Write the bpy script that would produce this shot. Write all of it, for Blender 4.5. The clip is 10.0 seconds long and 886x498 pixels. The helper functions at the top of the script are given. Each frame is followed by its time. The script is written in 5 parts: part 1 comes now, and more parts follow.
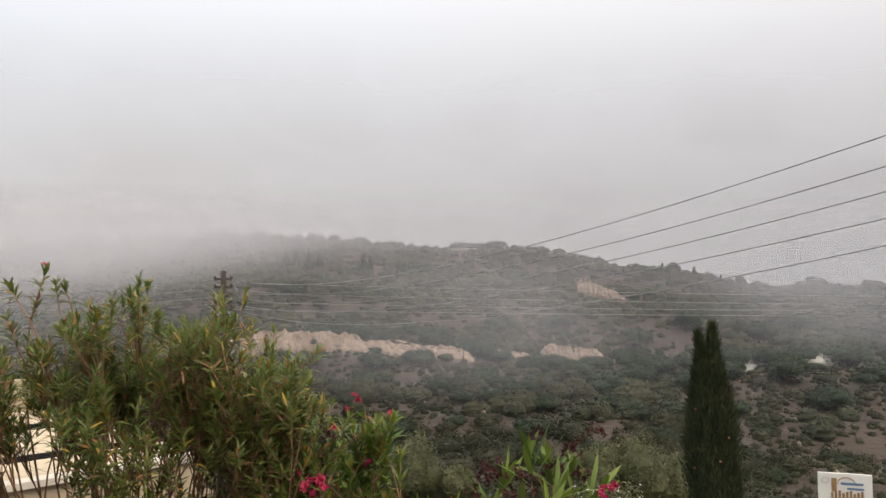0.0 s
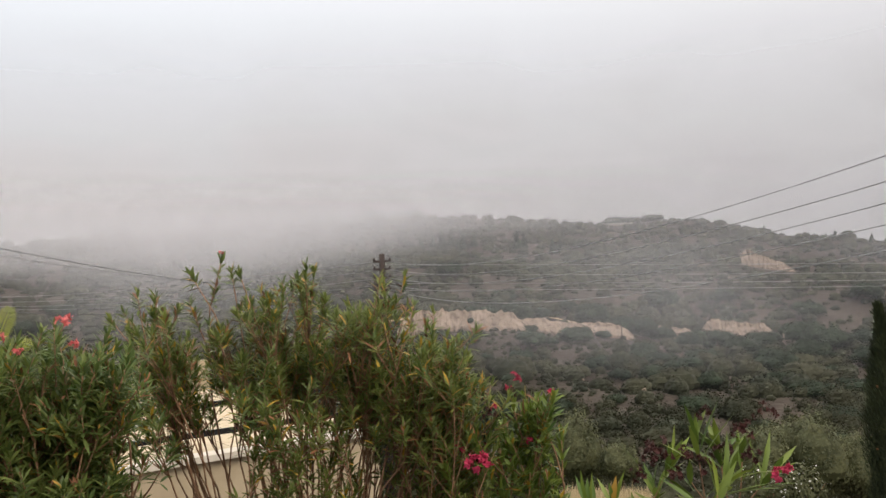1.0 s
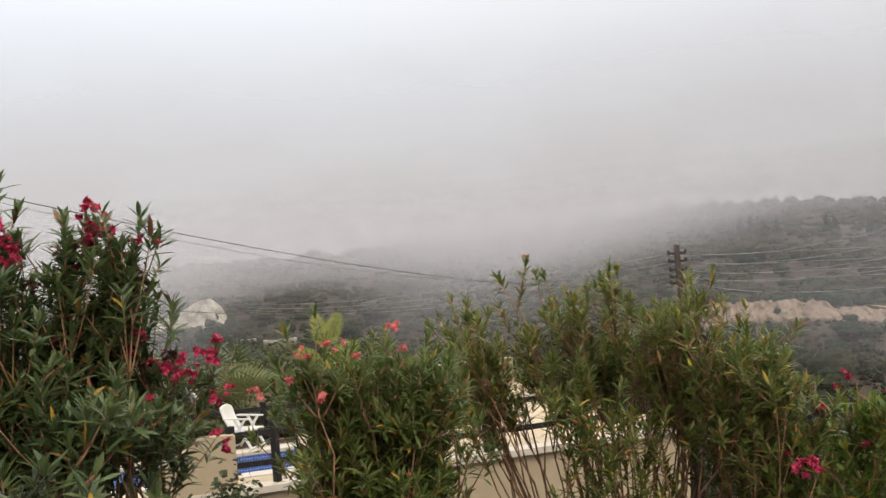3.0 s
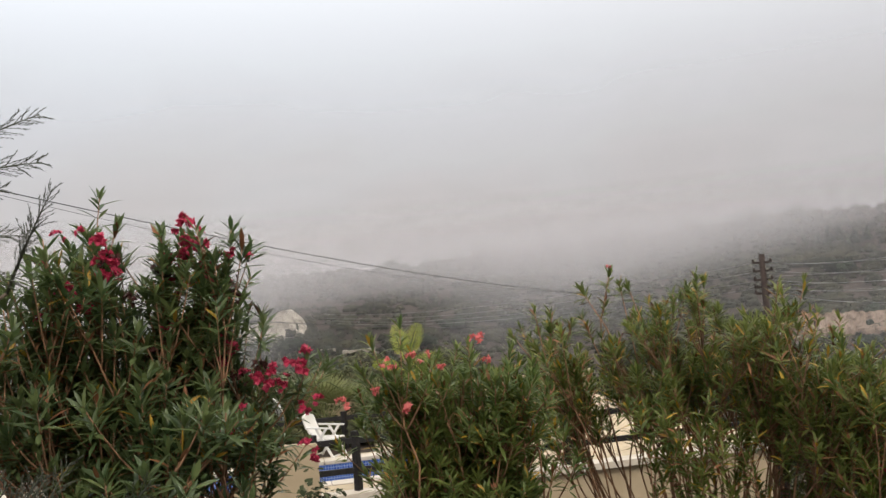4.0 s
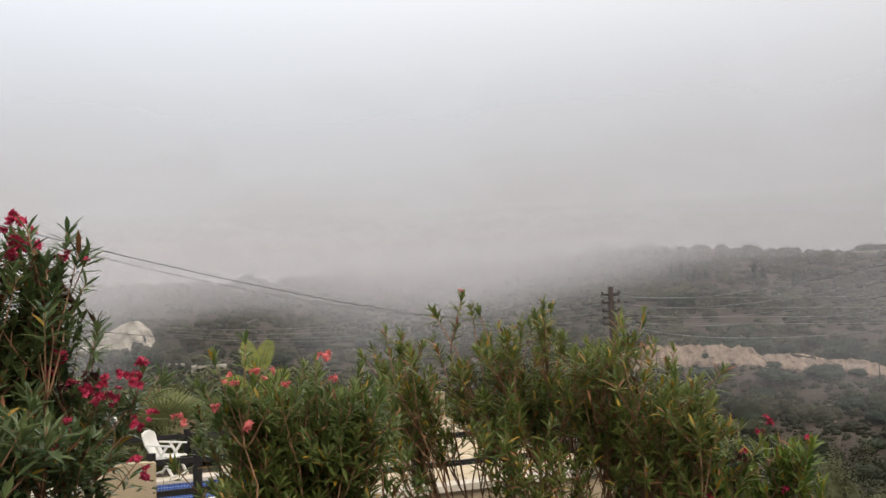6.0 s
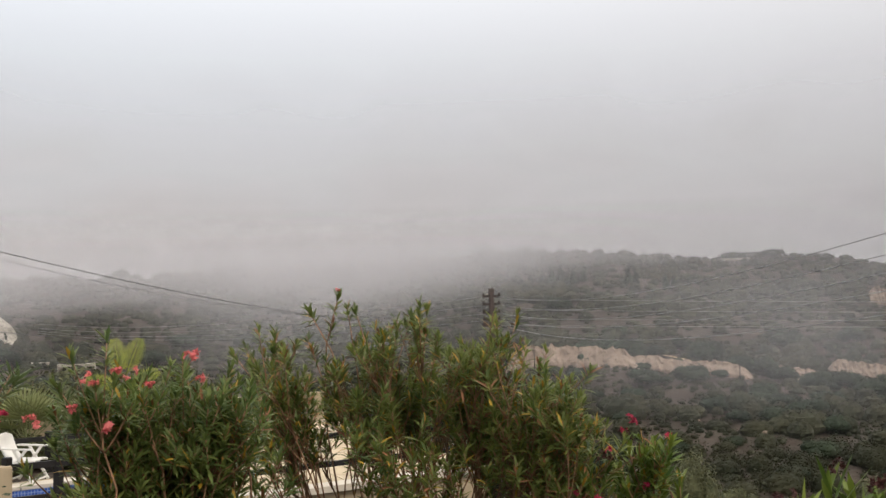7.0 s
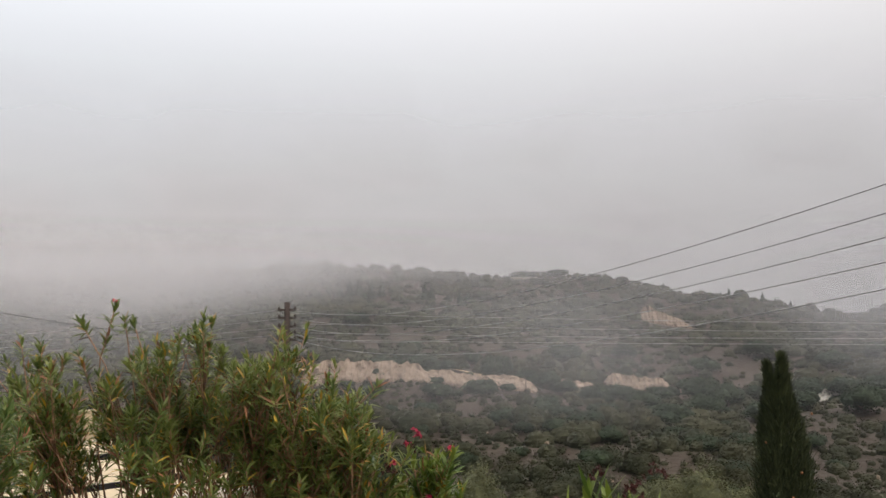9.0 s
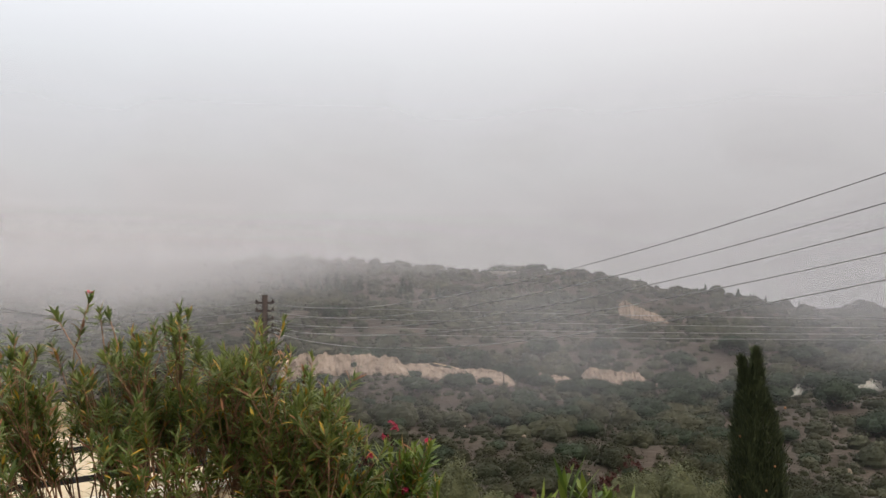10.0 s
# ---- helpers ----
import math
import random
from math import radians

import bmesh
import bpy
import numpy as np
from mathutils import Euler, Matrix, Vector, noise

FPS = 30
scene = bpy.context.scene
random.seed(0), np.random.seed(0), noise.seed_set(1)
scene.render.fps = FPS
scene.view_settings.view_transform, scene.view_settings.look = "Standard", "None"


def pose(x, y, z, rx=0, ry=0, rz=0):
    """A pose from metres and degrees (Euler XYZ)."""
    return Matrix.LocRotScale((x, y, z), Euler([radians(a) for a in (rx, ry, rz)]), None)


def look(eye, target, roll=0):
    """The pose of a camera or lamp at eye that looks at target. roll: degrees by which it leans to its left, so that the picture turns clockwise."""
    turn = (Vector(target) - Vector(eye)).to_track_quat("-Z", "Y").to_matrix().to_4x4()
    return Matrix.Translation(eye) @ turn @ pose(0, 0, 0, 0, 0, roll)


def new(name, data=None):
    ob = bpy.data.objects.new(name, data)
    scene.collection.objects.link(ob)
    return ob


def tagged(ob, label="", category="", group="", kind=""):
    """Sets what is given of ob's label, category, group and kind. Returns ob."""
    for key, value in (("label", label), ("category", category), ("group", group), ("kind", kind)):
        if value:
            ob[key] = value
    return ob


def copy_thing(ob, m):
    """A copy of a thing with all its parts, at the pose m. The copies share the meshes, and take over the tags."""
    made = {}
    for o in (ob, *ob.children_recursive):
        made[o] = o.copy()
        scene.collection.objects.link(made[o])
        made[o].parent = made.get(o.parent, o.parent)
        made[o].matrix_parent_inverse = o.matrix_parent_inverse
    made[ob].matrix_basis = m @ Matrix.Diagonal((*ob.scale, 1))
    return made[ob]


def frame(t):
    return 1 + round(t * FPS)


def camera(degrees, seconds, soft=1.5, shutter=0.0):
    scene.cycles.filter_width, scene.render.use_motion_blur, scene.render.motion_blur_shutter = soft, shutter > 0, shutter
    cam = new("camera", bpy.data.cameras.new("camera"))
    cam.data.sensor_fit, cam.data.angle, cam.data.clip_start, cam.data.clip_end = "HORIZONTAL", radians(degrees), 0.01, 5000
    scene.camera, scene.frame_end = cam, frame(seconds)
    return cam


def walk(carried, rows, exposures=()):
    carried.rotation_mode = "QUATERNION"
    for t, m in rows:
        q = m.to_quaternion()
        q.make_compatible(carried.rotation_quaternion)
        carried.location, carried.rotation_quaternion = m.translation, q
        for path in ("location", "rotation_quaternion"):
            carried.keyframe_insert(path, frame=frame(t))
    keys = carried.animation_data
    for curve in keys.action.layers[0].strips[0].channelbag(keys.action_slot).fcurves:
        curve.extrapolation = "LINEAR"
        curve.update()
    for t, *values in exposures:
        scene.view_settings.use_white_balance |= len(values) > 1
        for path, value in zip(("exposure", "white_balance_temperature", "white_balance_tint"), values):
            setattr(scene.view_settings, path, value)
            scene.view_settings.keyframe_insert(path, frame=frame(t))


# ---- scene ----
cam = camera(54.6, 10.0)
PATH = [
    (0, (0.102, 0.124, 3.091), (0.112, 2.122, 3.182), -0.5),
    (0.5, (0.098, 0.113, 3.095), (-0.064, 2.105, 3.173), -1.8),
    (1, (0.094, 0.11, 3.1), (-0.252, 2.079, 3.148), -2.0),
    (1.5, (0.083, 0.109, 3.109), (-0.471, 2.031, 3.127), -2.9),
    (2, (0.068, 0.113, 3.115), (-0.666, 1.973, 3.145), -4.2),
    (2.5, (0.052, 0.09, 3.12), (-0.828, 1.885, 3.171), -4.4),
    (3, (0.039, 0.062, 3.129), (-0.935, 1.807, 3.206), -4.6),
    (4.3, (0.007, 0.031, 3.136), (-1.129, 1.671, 3.264), -4.6),
    (4.5, (0.003, 0.037, 3.135), (-1.121, 1.685, 3.275), -4.1),
    (5, (0.009, 0.041, 3.132), (-1.06, 1.725, 3.279), -3.7),
    (5.5, (0.024, 0.053, 3.129), (-0.936, 1.801, 3.276), -2.9),
    (7, (0.073, 0.096, 3.124), (-0.516, 2.003, 3.26), -1.5),
    (7.5, (0.095, 0.1, 3.126), (-0.356, 2.043, 3.265), -1.3),
    (8, (0.109, 0.101, 3.123), (-0.219, 2.068, 3.274), -1.7),
    (8.5, (0.114, 0.112, 3.124), (-0.115, 2.093, 3.28), -1.3),
    (9, (0.12, 0.11, 3.124), (-0.011, 2.099, 3.284), -0.8),
    (9.5, (0.121, 0.111, 3.125), (0.03, 2.103, 3.274), -0.6),
    (10, (0.123, 0.112, 3.121), (0.041, 2.105, 3.266), -0.5),
]
walk(cam, [(t, look(eye, target, roll)) for t, eye, target, roll in PATH], [(0.0, 0.92), (2.5, 0.88), (4.5, 0.71), (5.5, 0.70), (7.5, 0.71), (10.0, 0.76)])

# ---- world and light ----
world = bpy.data.worlds.new("overcast_world")
scene.world = world
world.use_nodes = True
wn, wl = world.node_tree.nodes, world.node_tree.links
wn.clear()
w_out = wn.new("ShaderNodeOutputWorld")
w_bg = wn.new("ShaderNodeBackground")
w_sky = wn.new("ShaderNodeTexSky")
w_sky.sky_type = "NISHITA"
w_sky.sun_disc = False
w_sky.sun_elevation, w_sky.sun_rotation = radians(48), radians(60)
w_scale = wn.new("ShaderNodeMix")
w_scale.data_type, w_scale.blend_type = "RGBA", "MULTIPLY"
w_scale.inputs["Factor"].default_value = 1.0
w_scale.inputs["B"].default_value = (0.09, 0.09, 0.09, 1)
w_co = wn.new("ShaderNodeTexCoord")
w_sep = wn.new("ShaderNodeSeparateXYZ")
w_ramp = wn.new("ShaderNodeValToRGB")
for spot, colour in ((0.0, (0.275, 0.271, 0.273)), (0.05, (0.295, 0.291, 0.294)), (0.165, (0.348, 0.345, 0.349)), (0.30, (0.418, 0.416, 0.420)), (0.42, (0.56, 0.56, 0.566)), (0.65, (1.35, 1.36, 1.38)), (1.0, (1.9, 1.92, 1.96))):
    el = w_ramp.color_ramp.elements.new(spot)
    el.color = (*colour, 1)
w_ramp.color_ramp.elements.remove(w_ramp.color_ramp.elements[0])
w_ramp.color_ramp.interpolation = "B_SPLINE"
w_mix = wn.new("ShaderNodeMix")
w_mix.data_type = "RGBA"
w_mix.inputs["Factor"].default_value = 0.93
wl.new(w_co.outputs["Generated"], w_sep.inputs[0])
wl.new(w_sep.outputs["Z"], w_ramp.inputs["Fac"])
wl.new(w_sky.outputs["Color"], w_scale.inputs["A"])
wl.new(w_scale.outputs["Result"], w_mix.inputs["A"])
wl.new(w_ramp.outputs["Color"], w_mix.inputs["B"])
w_side = wn.new("ShaderNodeMapRange")
w_side.inputs["From Min"].default_value, w_side.inputs["From Max"].default_value = -0.8, 0.5
w_tint = wn.new("ShaderNodeMix")
w_tint.data_type = "RGBA"
w_tint.inputs["A"].default_value, w_tint.inputs["B"].default_value = (1.12, 1.155, 1.19, 1), (1.03, 0.99, 0.965, 1)
w_cast = wn.new("ShaderNodeMix")
w_cast.data_type, w_cast.blend_type = "RGBA", "MULTIPLY"
w_cast.inputs["Factor"].default_value = 1.0
wl.new(w_sep.outputs["X"], w_side.inputs["Value"])
wl.new(w_side.outputs["Result"], w_tint.inputs["Factor"])
wl.new(w_mix.outputs["Result"], w_cast.inputs["A"])
wl.new(w_tint.outputs["Result"], w_cast.inputs["B"])
wl.new(w_cast.outputs["Result"], w_bg.inputs["Color"])
wl.new(w_bg.outputs[0], w_out.inputs["Surface"])
w_bg.inputs["Strength"].default_value = 1.1
sun = new("sun", bpy.data.lights.new("sun", "SUN"))
sun.data.energy, sun.data.angle, sun.data.color = 1.1, radians(30), (1.0, 0.90, 0.76)
sun.matrix_world = look((30, -10, 40), (0, 10, 0))
scene.cycles.transparent_max_bounces = 40


# ---- materials ----
def material(name, c1, c2, scale=8.0, rough=0.8, bump=0.0, bump_scale=40.0, island=0.0, through_light=0.0, spec=0.3, metal=0.0, fine=0.0):
    """Principled surface whose colour runs between c1 and c2 by noise and by piece."""
    m = bpy.data.materials.new(name)
    m.use_nodes = True
    n, l = m.node_tree.nodes, m.node_tree.links
    b = n["Principled BSDF"]
    b.inputs["Roughness"].default_value = rough
    b.inputs["Metallic"].default_value = metal
    b.inputs["Specular IOR Level"].default_value = spec
    geo = n.new("ShaderNodeNewGeometry")
    tex = n.new("ShaderNodeTexNoise")
    tex.inputs["Scale"].default_value = scale
    tex.inputs["Detail"].default_value = 5
    l.new(geo.outputs["Position"], tex.inputs["Vector"])
    fac = tex.outputs["Fac"]
    st = n.new("ShaderNodeMapRange")
    st.inputs["From Min"].default_value, st.inputs["From Max"].default_value = 0.3, 0.7
    l.new(fac, st.inputs["Value"])
    fac = st.outputs["Result"]
    if island:
        mx = n.new("ShaderNodeMix")
        mx.inputs["Factor"].default_value = island
        l.new(fac, mx.inputs["A"])
        l.new(geo.outputs["Random Per Island"], mx.inputs["B"])
        fac = mx.outputs["Result"]
    if fine:
        t2 = n.new("ShaderNodeTexNoise")
        t2.inputs["Scale"].default_value = scale * 9
        t2.inputs["Detail"].default_value = 3
        l.new(geo.outputs["Position"], t2.inputs["Vector"])
        mx = n.new("ShaderNodeMix")
        mx.inputs["Factor"].default_value = fine
        l.new(fac, mx.inputs["A"])
        l.new(t2.outputs["Fac"], mx.inputs["B"])
        fac = mx.outputs["Result"]
    mix = n.new("ShaderNodeMix")
    mix.data_type = "RGBA"
    mix.inputs["A"].default_value, mix.inputs["B"].default_value = (*c1, 1), (*c2, 1)
    l.new(fac, mix.inputs["Factor"])
    col = mix.outputs["Result"]
    l.new(col, b.inputs["Base Color"])
    if bump:
        t3 = n.new("ShaderNodeTexNoise")
        t3.inputs["Scale"].default_value = bump_scale
        t3.inputs["Detail"].default_value = 4
        l.new(geo.outputs["Position"], t3.inputs["Vector"])
        bp = n.new("ShaderNodeBump")
        bp.inputs["Strength"].default_value = bump
        bp.inputs["Distance"].default_value = 0.4 / bump_scale
        l.new(t3.outputs["Fac"], bp.inputs["Height"])
        l.new(bp.outputs["Normal"], b.inputs["Normal"])
    if through_light:
        tr = n.new("ShaderNodeBsdfTranslucent")
        l.new(col, tr.inputs["Color"])
        ms = n.new("ShaderNodeMixShader")
        ms.inputs["Fac"].default_value = through_light
        l.new(b.outputs[0], ms.inputs[1])
        l.new(tr.outputs[0], ms.inputs[2])
        l.new(ms.outputs[0], n["Material Output"].inputs["Surface"])
    return m


M_LEAF_A = material("oleander_leaf", (0.042, 0.078, 0.019), (0.205, 0.222, 0.052), 2.5, 0.42, island=0.6, through_light=0.48)
M_LEAF_B = material("oleander_leaf_dark", (0.036, 0.074, 0.020), (0.185, 0.215, 0.054), 2.5, 0.42, island=0.6, through_light=0.48)
M_LEAF_C = material("oleander_leaf_glossy", (0.032, 0.068, 0.025), (0.155, 0.190, 0.066), 3.0, 0.36, island=0.6, through_light=0.46, spec=0.5)
M_LEAF_D = material("oleander_leaf_fresh", (0.036, 0.080, 0.012), (0.185, 0.225, 0.036), 3.0, 0.42, island=0.65, through_light=0.28)
M_YELLOW = material("yellowed_leaf", (0.42, 0.27, 0.02), (0.28, 0.15, 0.03), 6, 0.5, island=0.6, through_light=0.25)
M_DRY = material("withered_brown_leaf", (0.12, 0.045, 0.020), (0.24, 0.11, 0.045), 6, 0.8, island=0.6)
M_STEM = material("oleander_stem", (0.12, 0.062, 0.034), (0.30, 0.165, 0.090), 14, 0.8, bump=0.3, bump_scale=120)
M_RED = material("crimson_petal", (0.56, 0.055, 0.120), (0.36, 0.016, 0.055), 30, 0.55, island=0.5, through_light=0.25)
M_PINK = material("salmon_pink_petal", (0.62, 0.10, 0.12), (0.72, 0.24, 0.21), 30, 0.55, island=0.5, through_light=0.25)
M_WITHER = material("withered_flower", (0.030, 0.009, 0.008), (0.105, 0.026, 0.018), 40, 0.8, island=0.6)
M_SOIL = material("hillside_soil", (0.021, 0.014, 0.009), (0.052, 0.036, 0.024), 0.05, 0.95, bump=0.6, bump_scale=0.6, fine=0.5)
M_SCRUB = material("hillside_scrub", (0.012, 0.016, 0.007), (0.043, 0.041, 0.018), 0.06, 0.9, island=0.2, through_light=0.15)
M_TREE = material("carob_foliage", (0.008, 0.016, 0.007), (0.026, 0.038, 0.016), 0.15, 0.9, island=0.3, through_light=0.15)
M_OLIVE = material("olive_foliage", (0.034, 0.040, 0.015), (0.105, 0.104, 0.042), 1.2, 0.7, island=0.6, through_light=0.15)
M_CYPRESS = material("cypress_foliage", (0.012, 0.020, 0.007), (0.052, 0.060, 0.020), 3.0, 0.85, island=0.7)
M_BARK = material("tree_bark", (0.07, 0.05, 0.035), (0.14, 0.11, 0.08), 9, 0.9, bump=0.6, bump_scale=30)
M_CHALK = material("pale_chalk_rock", (0.24, 0.21, 0.17), (0.48, 0.44, 0.37), 0.20, 0.95, bump=0.8, bump_scale=0.6, fine=0.5)
M_EARTHCUT = material("ochre_road_cut", (0.10, 0.072, 0.055), (0.31, 0.235, 0.18), 0.35, 0.95, bump=0.9, bump_scale=1.2, fine=0.5)
M_DIRTROAD = material("dirt_road", (0.28, 0.19, 0.11), (0.36, 0.27, 0.17), 0.2, 0.95)
M_RENDER = material("cream_wall_render", (0.30, 0.235, 0.150), (0.39, 0.315, 0.21), 2.0, 0.9, bump=0.3, bump_scale=60, fine=0.4)
M_PAVE = material("pale_stone_paving", (0.36, 0.28, 0.175), (0.48, 0.39, 0.265), 3.0, 0.85, bump=0.3, bump_scale=40, fine=0.4)
M_COPE = material("white_pool_coping", (0.42, 0.36, 0.28), (0.52, 0.47, 0.39), 5.0, 0.7, fine=0.3)
M_BLACKWOOD = material("black_stained_timber", (0.007, 0.006, 0.006), (0.020, 0.018, 0.017), 9, 0.6, bump=0.3, bump_scale=50)
M_PLASTIC = material("white_plastic", (0.54, 0.52, 0.47), (0.66, 0.64, 0.60), 3, 0.4, spec=0.5)
M_POLE = material("weathered_pole_timber", (0.024, 0.017, 0.014), (0.055, 0.040, 0.034), 4, 0.9, bump=0.4, bump_scale=30)
M_IRON = material("dark_galvanised_iron", (0.06, 0.058, 0.056), (0.14, 0.135, 0.13), 8, 0.6, metal=0.4)
M_WIRE = material("aluminium_wire", (0.19, 0.185, 0.18), (0.27, 0.265, 0.26), 3, 0.5, metal=0.2)
M_CABLE = material("black_cable", (0.02, 0.02, 0.02), (0.04, 0.04, 0.04), 3, 0.6)
M_FROND = material("yellow_green_frond", (0.20, 0.26, 0.03), (0.42, 0.42, 0.06), 8, 0.5, island=0.6, through_light=0.3)
M_PALM = material("fan_palm_leaf", (0.10, 0.125, 0.04), (0.23, 0.235, 0.10), 5, 0.5, island=0.6, through_light=0.2)
M_GRASS = material("dry_straw_grass", (0.30, 0.22, 0.11), (0.50, 0.40, 0.24), 3, 0.9, island=0.7, through_light=0.2)
M_TAMARISK = material("tamarisk_spray", (0.040, 0.046, 0.034), (0.095, 0.098, 0.070), 9, 0.8, island=0.5, through_light=0.2)
M_SIGN = material("white_sign_board", (0.60, 0.57, 0.50), (0.68, 0.65, 0.58), 2, 0.5)


def fog_material(name, reach, haze, base, rise, lean, wisp):
    """Thin lit mist: mostly clear, thickening with height and in drifting wisps."""
    m = bpy.data.materials.new(name)
    m.use_nodes = True
    n, l = m.node_tree.nodes, m.node_tree.links
    n.clear()
    out = n.new("ShaderNodeOutputMaterial")
    geo = n.new("ShaderNodeNewGeometry")
    sep = n.new("ShaderNodeSeparateXYZ")
    l.new(geo.outputs["Position"], sep.inputs[0])

    def calc(op, a, b, c=None):
        k = n.new("ShaderNodeMath")
        k.operation = op
        for i, v in enumerate((a, b, c)):
            if v is None:
                continue
            if isinstance(v, (int, float)):
                k.inputs[i].default_value = v
            else:
                l.new(v, k.inputs[i])
        return k.outputs[0]

    sc = n.new("ShaderNodeVectorMath")
    sc.operation = "MULTIPLY"
    sc.inputs[1].default_value = (1, 1, 1.9)
    l.new(geo.outputs["Position"], sc.inputs[0])
    tex = n.new("ShaderNodeTexNoise")
    tex.inputs["Scale"].default_value = 0.010
    tex.inputs["Detail"].default_value = 1.2
    tex.inputs["Roughness"].default_value = 0.4
    l.new(sc.outputs[0], tex.inputs["Vector"])
    h = calc("SUBTRACT", sep.outputs["Z"], base)
    h = calc("MULTIPLY_ADD", calc("MINIMUM", calc("MAXIMUM", sep.outputs["X"], -115.0), 90.0), -lean, h)
    even = h
    h = calc("MULTIPLY_ADD", calc("SUBTRACT", tex.outputs["Fac"], 0.5), wisp, h)
    mr = n.new("ShaderNodeMapRange")
    mr.interpolation_type = "SMOOTHSTEP"
    mr.inputs["From Min"].default_value, mr.inputs["From Max"].default_value = -4.0, rise * 1.75 + 8
    mr.inputs["To Min"].default_value, mr.inputs["To Max"].default_value = 0.0, (0.97 if reach > 550 else 0.34)
    l.new(h, mr.inputs["Value"])
    soft = n.new("ShaderNodeMapRange")
    soft.interpolation_type = "SMOOTHSTEP"
    soft.inputs["From Min"].default_value, soft.inputs["From Max"].default_value = 0.40, 0.64
    soft.inputs["To Min"].default_value, soft.inputs["To Max"].default_value = haze * 0.15, haze * 3.2
    l.new(tex.outputs["Fac"], soft.inputs["Value"])
    thin = soft.outputs["Result"]
    top = n.new("ShaderNodeMapRange")
    top.interpolation_type = "SMOOTHSTEP"
    top.inputs["From Min"].default_value, top.inputs["From Max"].default_value = reach * (0.02 if reach > 550 else 0.05), reach * (0.37 if reach > 550 else 0.13)
    top.inputs["To Min"].default_value, top.inputs["To Max"].default_value = 1.0, 0.0
    l.new(sep.outputs["Z"], top.inputs["Value"])
    a = calc("MULTIPLY", calc("ADD", mr.outputs["Result"], thin), top.outputs["Result"])
    lift = n.new("ShaderNodeAttribute")
    lift.attribute_name = "clearance"
    a = calc("MULTIPLY", a, lift.outputs["Fac"])
    a = calc("MINIMUM", a, 0.97 if reach > 550 else 0.24)
    d, t = n.new("ShaderNodeBsdfDiffuse"), n.new("ShaderNodeBsdfTranslucent")
    d.inputs["Color"].default_value = t.inputs["Color"].default_value = (0.645, 0.632, 0.645, 1)
    half = n.new("ShaderNodeMixShader")
    l.new(d.outputs[0], half.inputs[1])
    l.new(t.outputs[0], half.inputs[2])
    clear = n.new("ShaderNodeBsdfTransparent")
    mix = n.new("ShaderNodeMixShader")
    l.new(a, mix.inputs["Fac"])
    l.new(clear.outputs[0], mix.inputs[1])
    l.new(half.outputs[0], mix.inputs[2])
    l.new(mix.outputs[0], out.inputs["Surface"])
    return m


# ---- small tools ----
def mesh_of(name, verts, faces, mat, smooth=False):
    me = bpy.data.meshes.new(name)
    me.from_pydata([tuple(v) for v in verts], [], [tuple(f) for f in faces])
    me.materials.append(mat)
    if smooth:
        me.polygons.foreach_set("use_smooth", [True] * len(me.polygons))
    me.update()
    return me


def quads(name, arr, mat):
    """A mesh of loose quads from an array (n, 4, 3)."""
    arr = np.asarray(arr, dtype=float)
    k = len(arr)
    me = bpy.data.meshes.new(name)
    me.vertices.add(4 * k)
    me.vertices.foreach_set("co", arr.reshape(-1))
    me.loops.add(4 * k)
    me.loops.foreach_set("vertex_index", np.arange(4 * k))
    me.polygons.add(k)
    me.polygons.foreach_set("loop_start", np.arange(0, 4 * k, 4))
    me.materials.append(mat)
    me.update(calc_edges=True)
    return me


def strips(name, arr, mats, index=None):
    """A mesh of ribbons from an array (n, rows, 3 across, 3): leaves folded along the midrib."""
    arr = np.asarray(arr, dtype=float)
    k, rows, across, _ = arr.shape
    cell = np.array([[r * across + c, r * across + c + 1, (r + 1) * across + c + 1, (r + 1) * across + c] for r in range(rows - 1) for c in range(across - 1)])
    faces = (np.arange(k)[:, None, None] * rows * across + cell[None]).reshape(-1, 4)
    me = bpy.data.meshes.new(name)
    me.vertices.add(k * rows * across)
    me.vertices.foreach_set("co", arr.reshape(-1))
    me.loops.add(faces.size)
    me.loops.foreach_set("vertex_index", faces.reshape(-1))
    me.polygons.add(len(faces))
    me.polygons.foreach_set("loop_start", np.arange(0, faces.size, 4))
    for m in mats:
        me.materials.append(m)
    if index is not None:
        me.polygons.foreach_set("material_index", np.repeat(np.asarray(index), len(cell)))
    me.polygons.foreach_set("use_smooth", [True] * len(faces))
    me.update(calc_edges=True)
    return me


def part(name, data, parent, label="", kind=""):
    ob = new(name, data)
    ob.parent = parent
    return tagged(ob, label, kind=kind)


def empty(name, at, label, category, group="", kind=""):
    ob = new(name)
    ob.location = at
    ob.empty_display_size = 0.1
    return tagged(ob, label, category, group, kind)


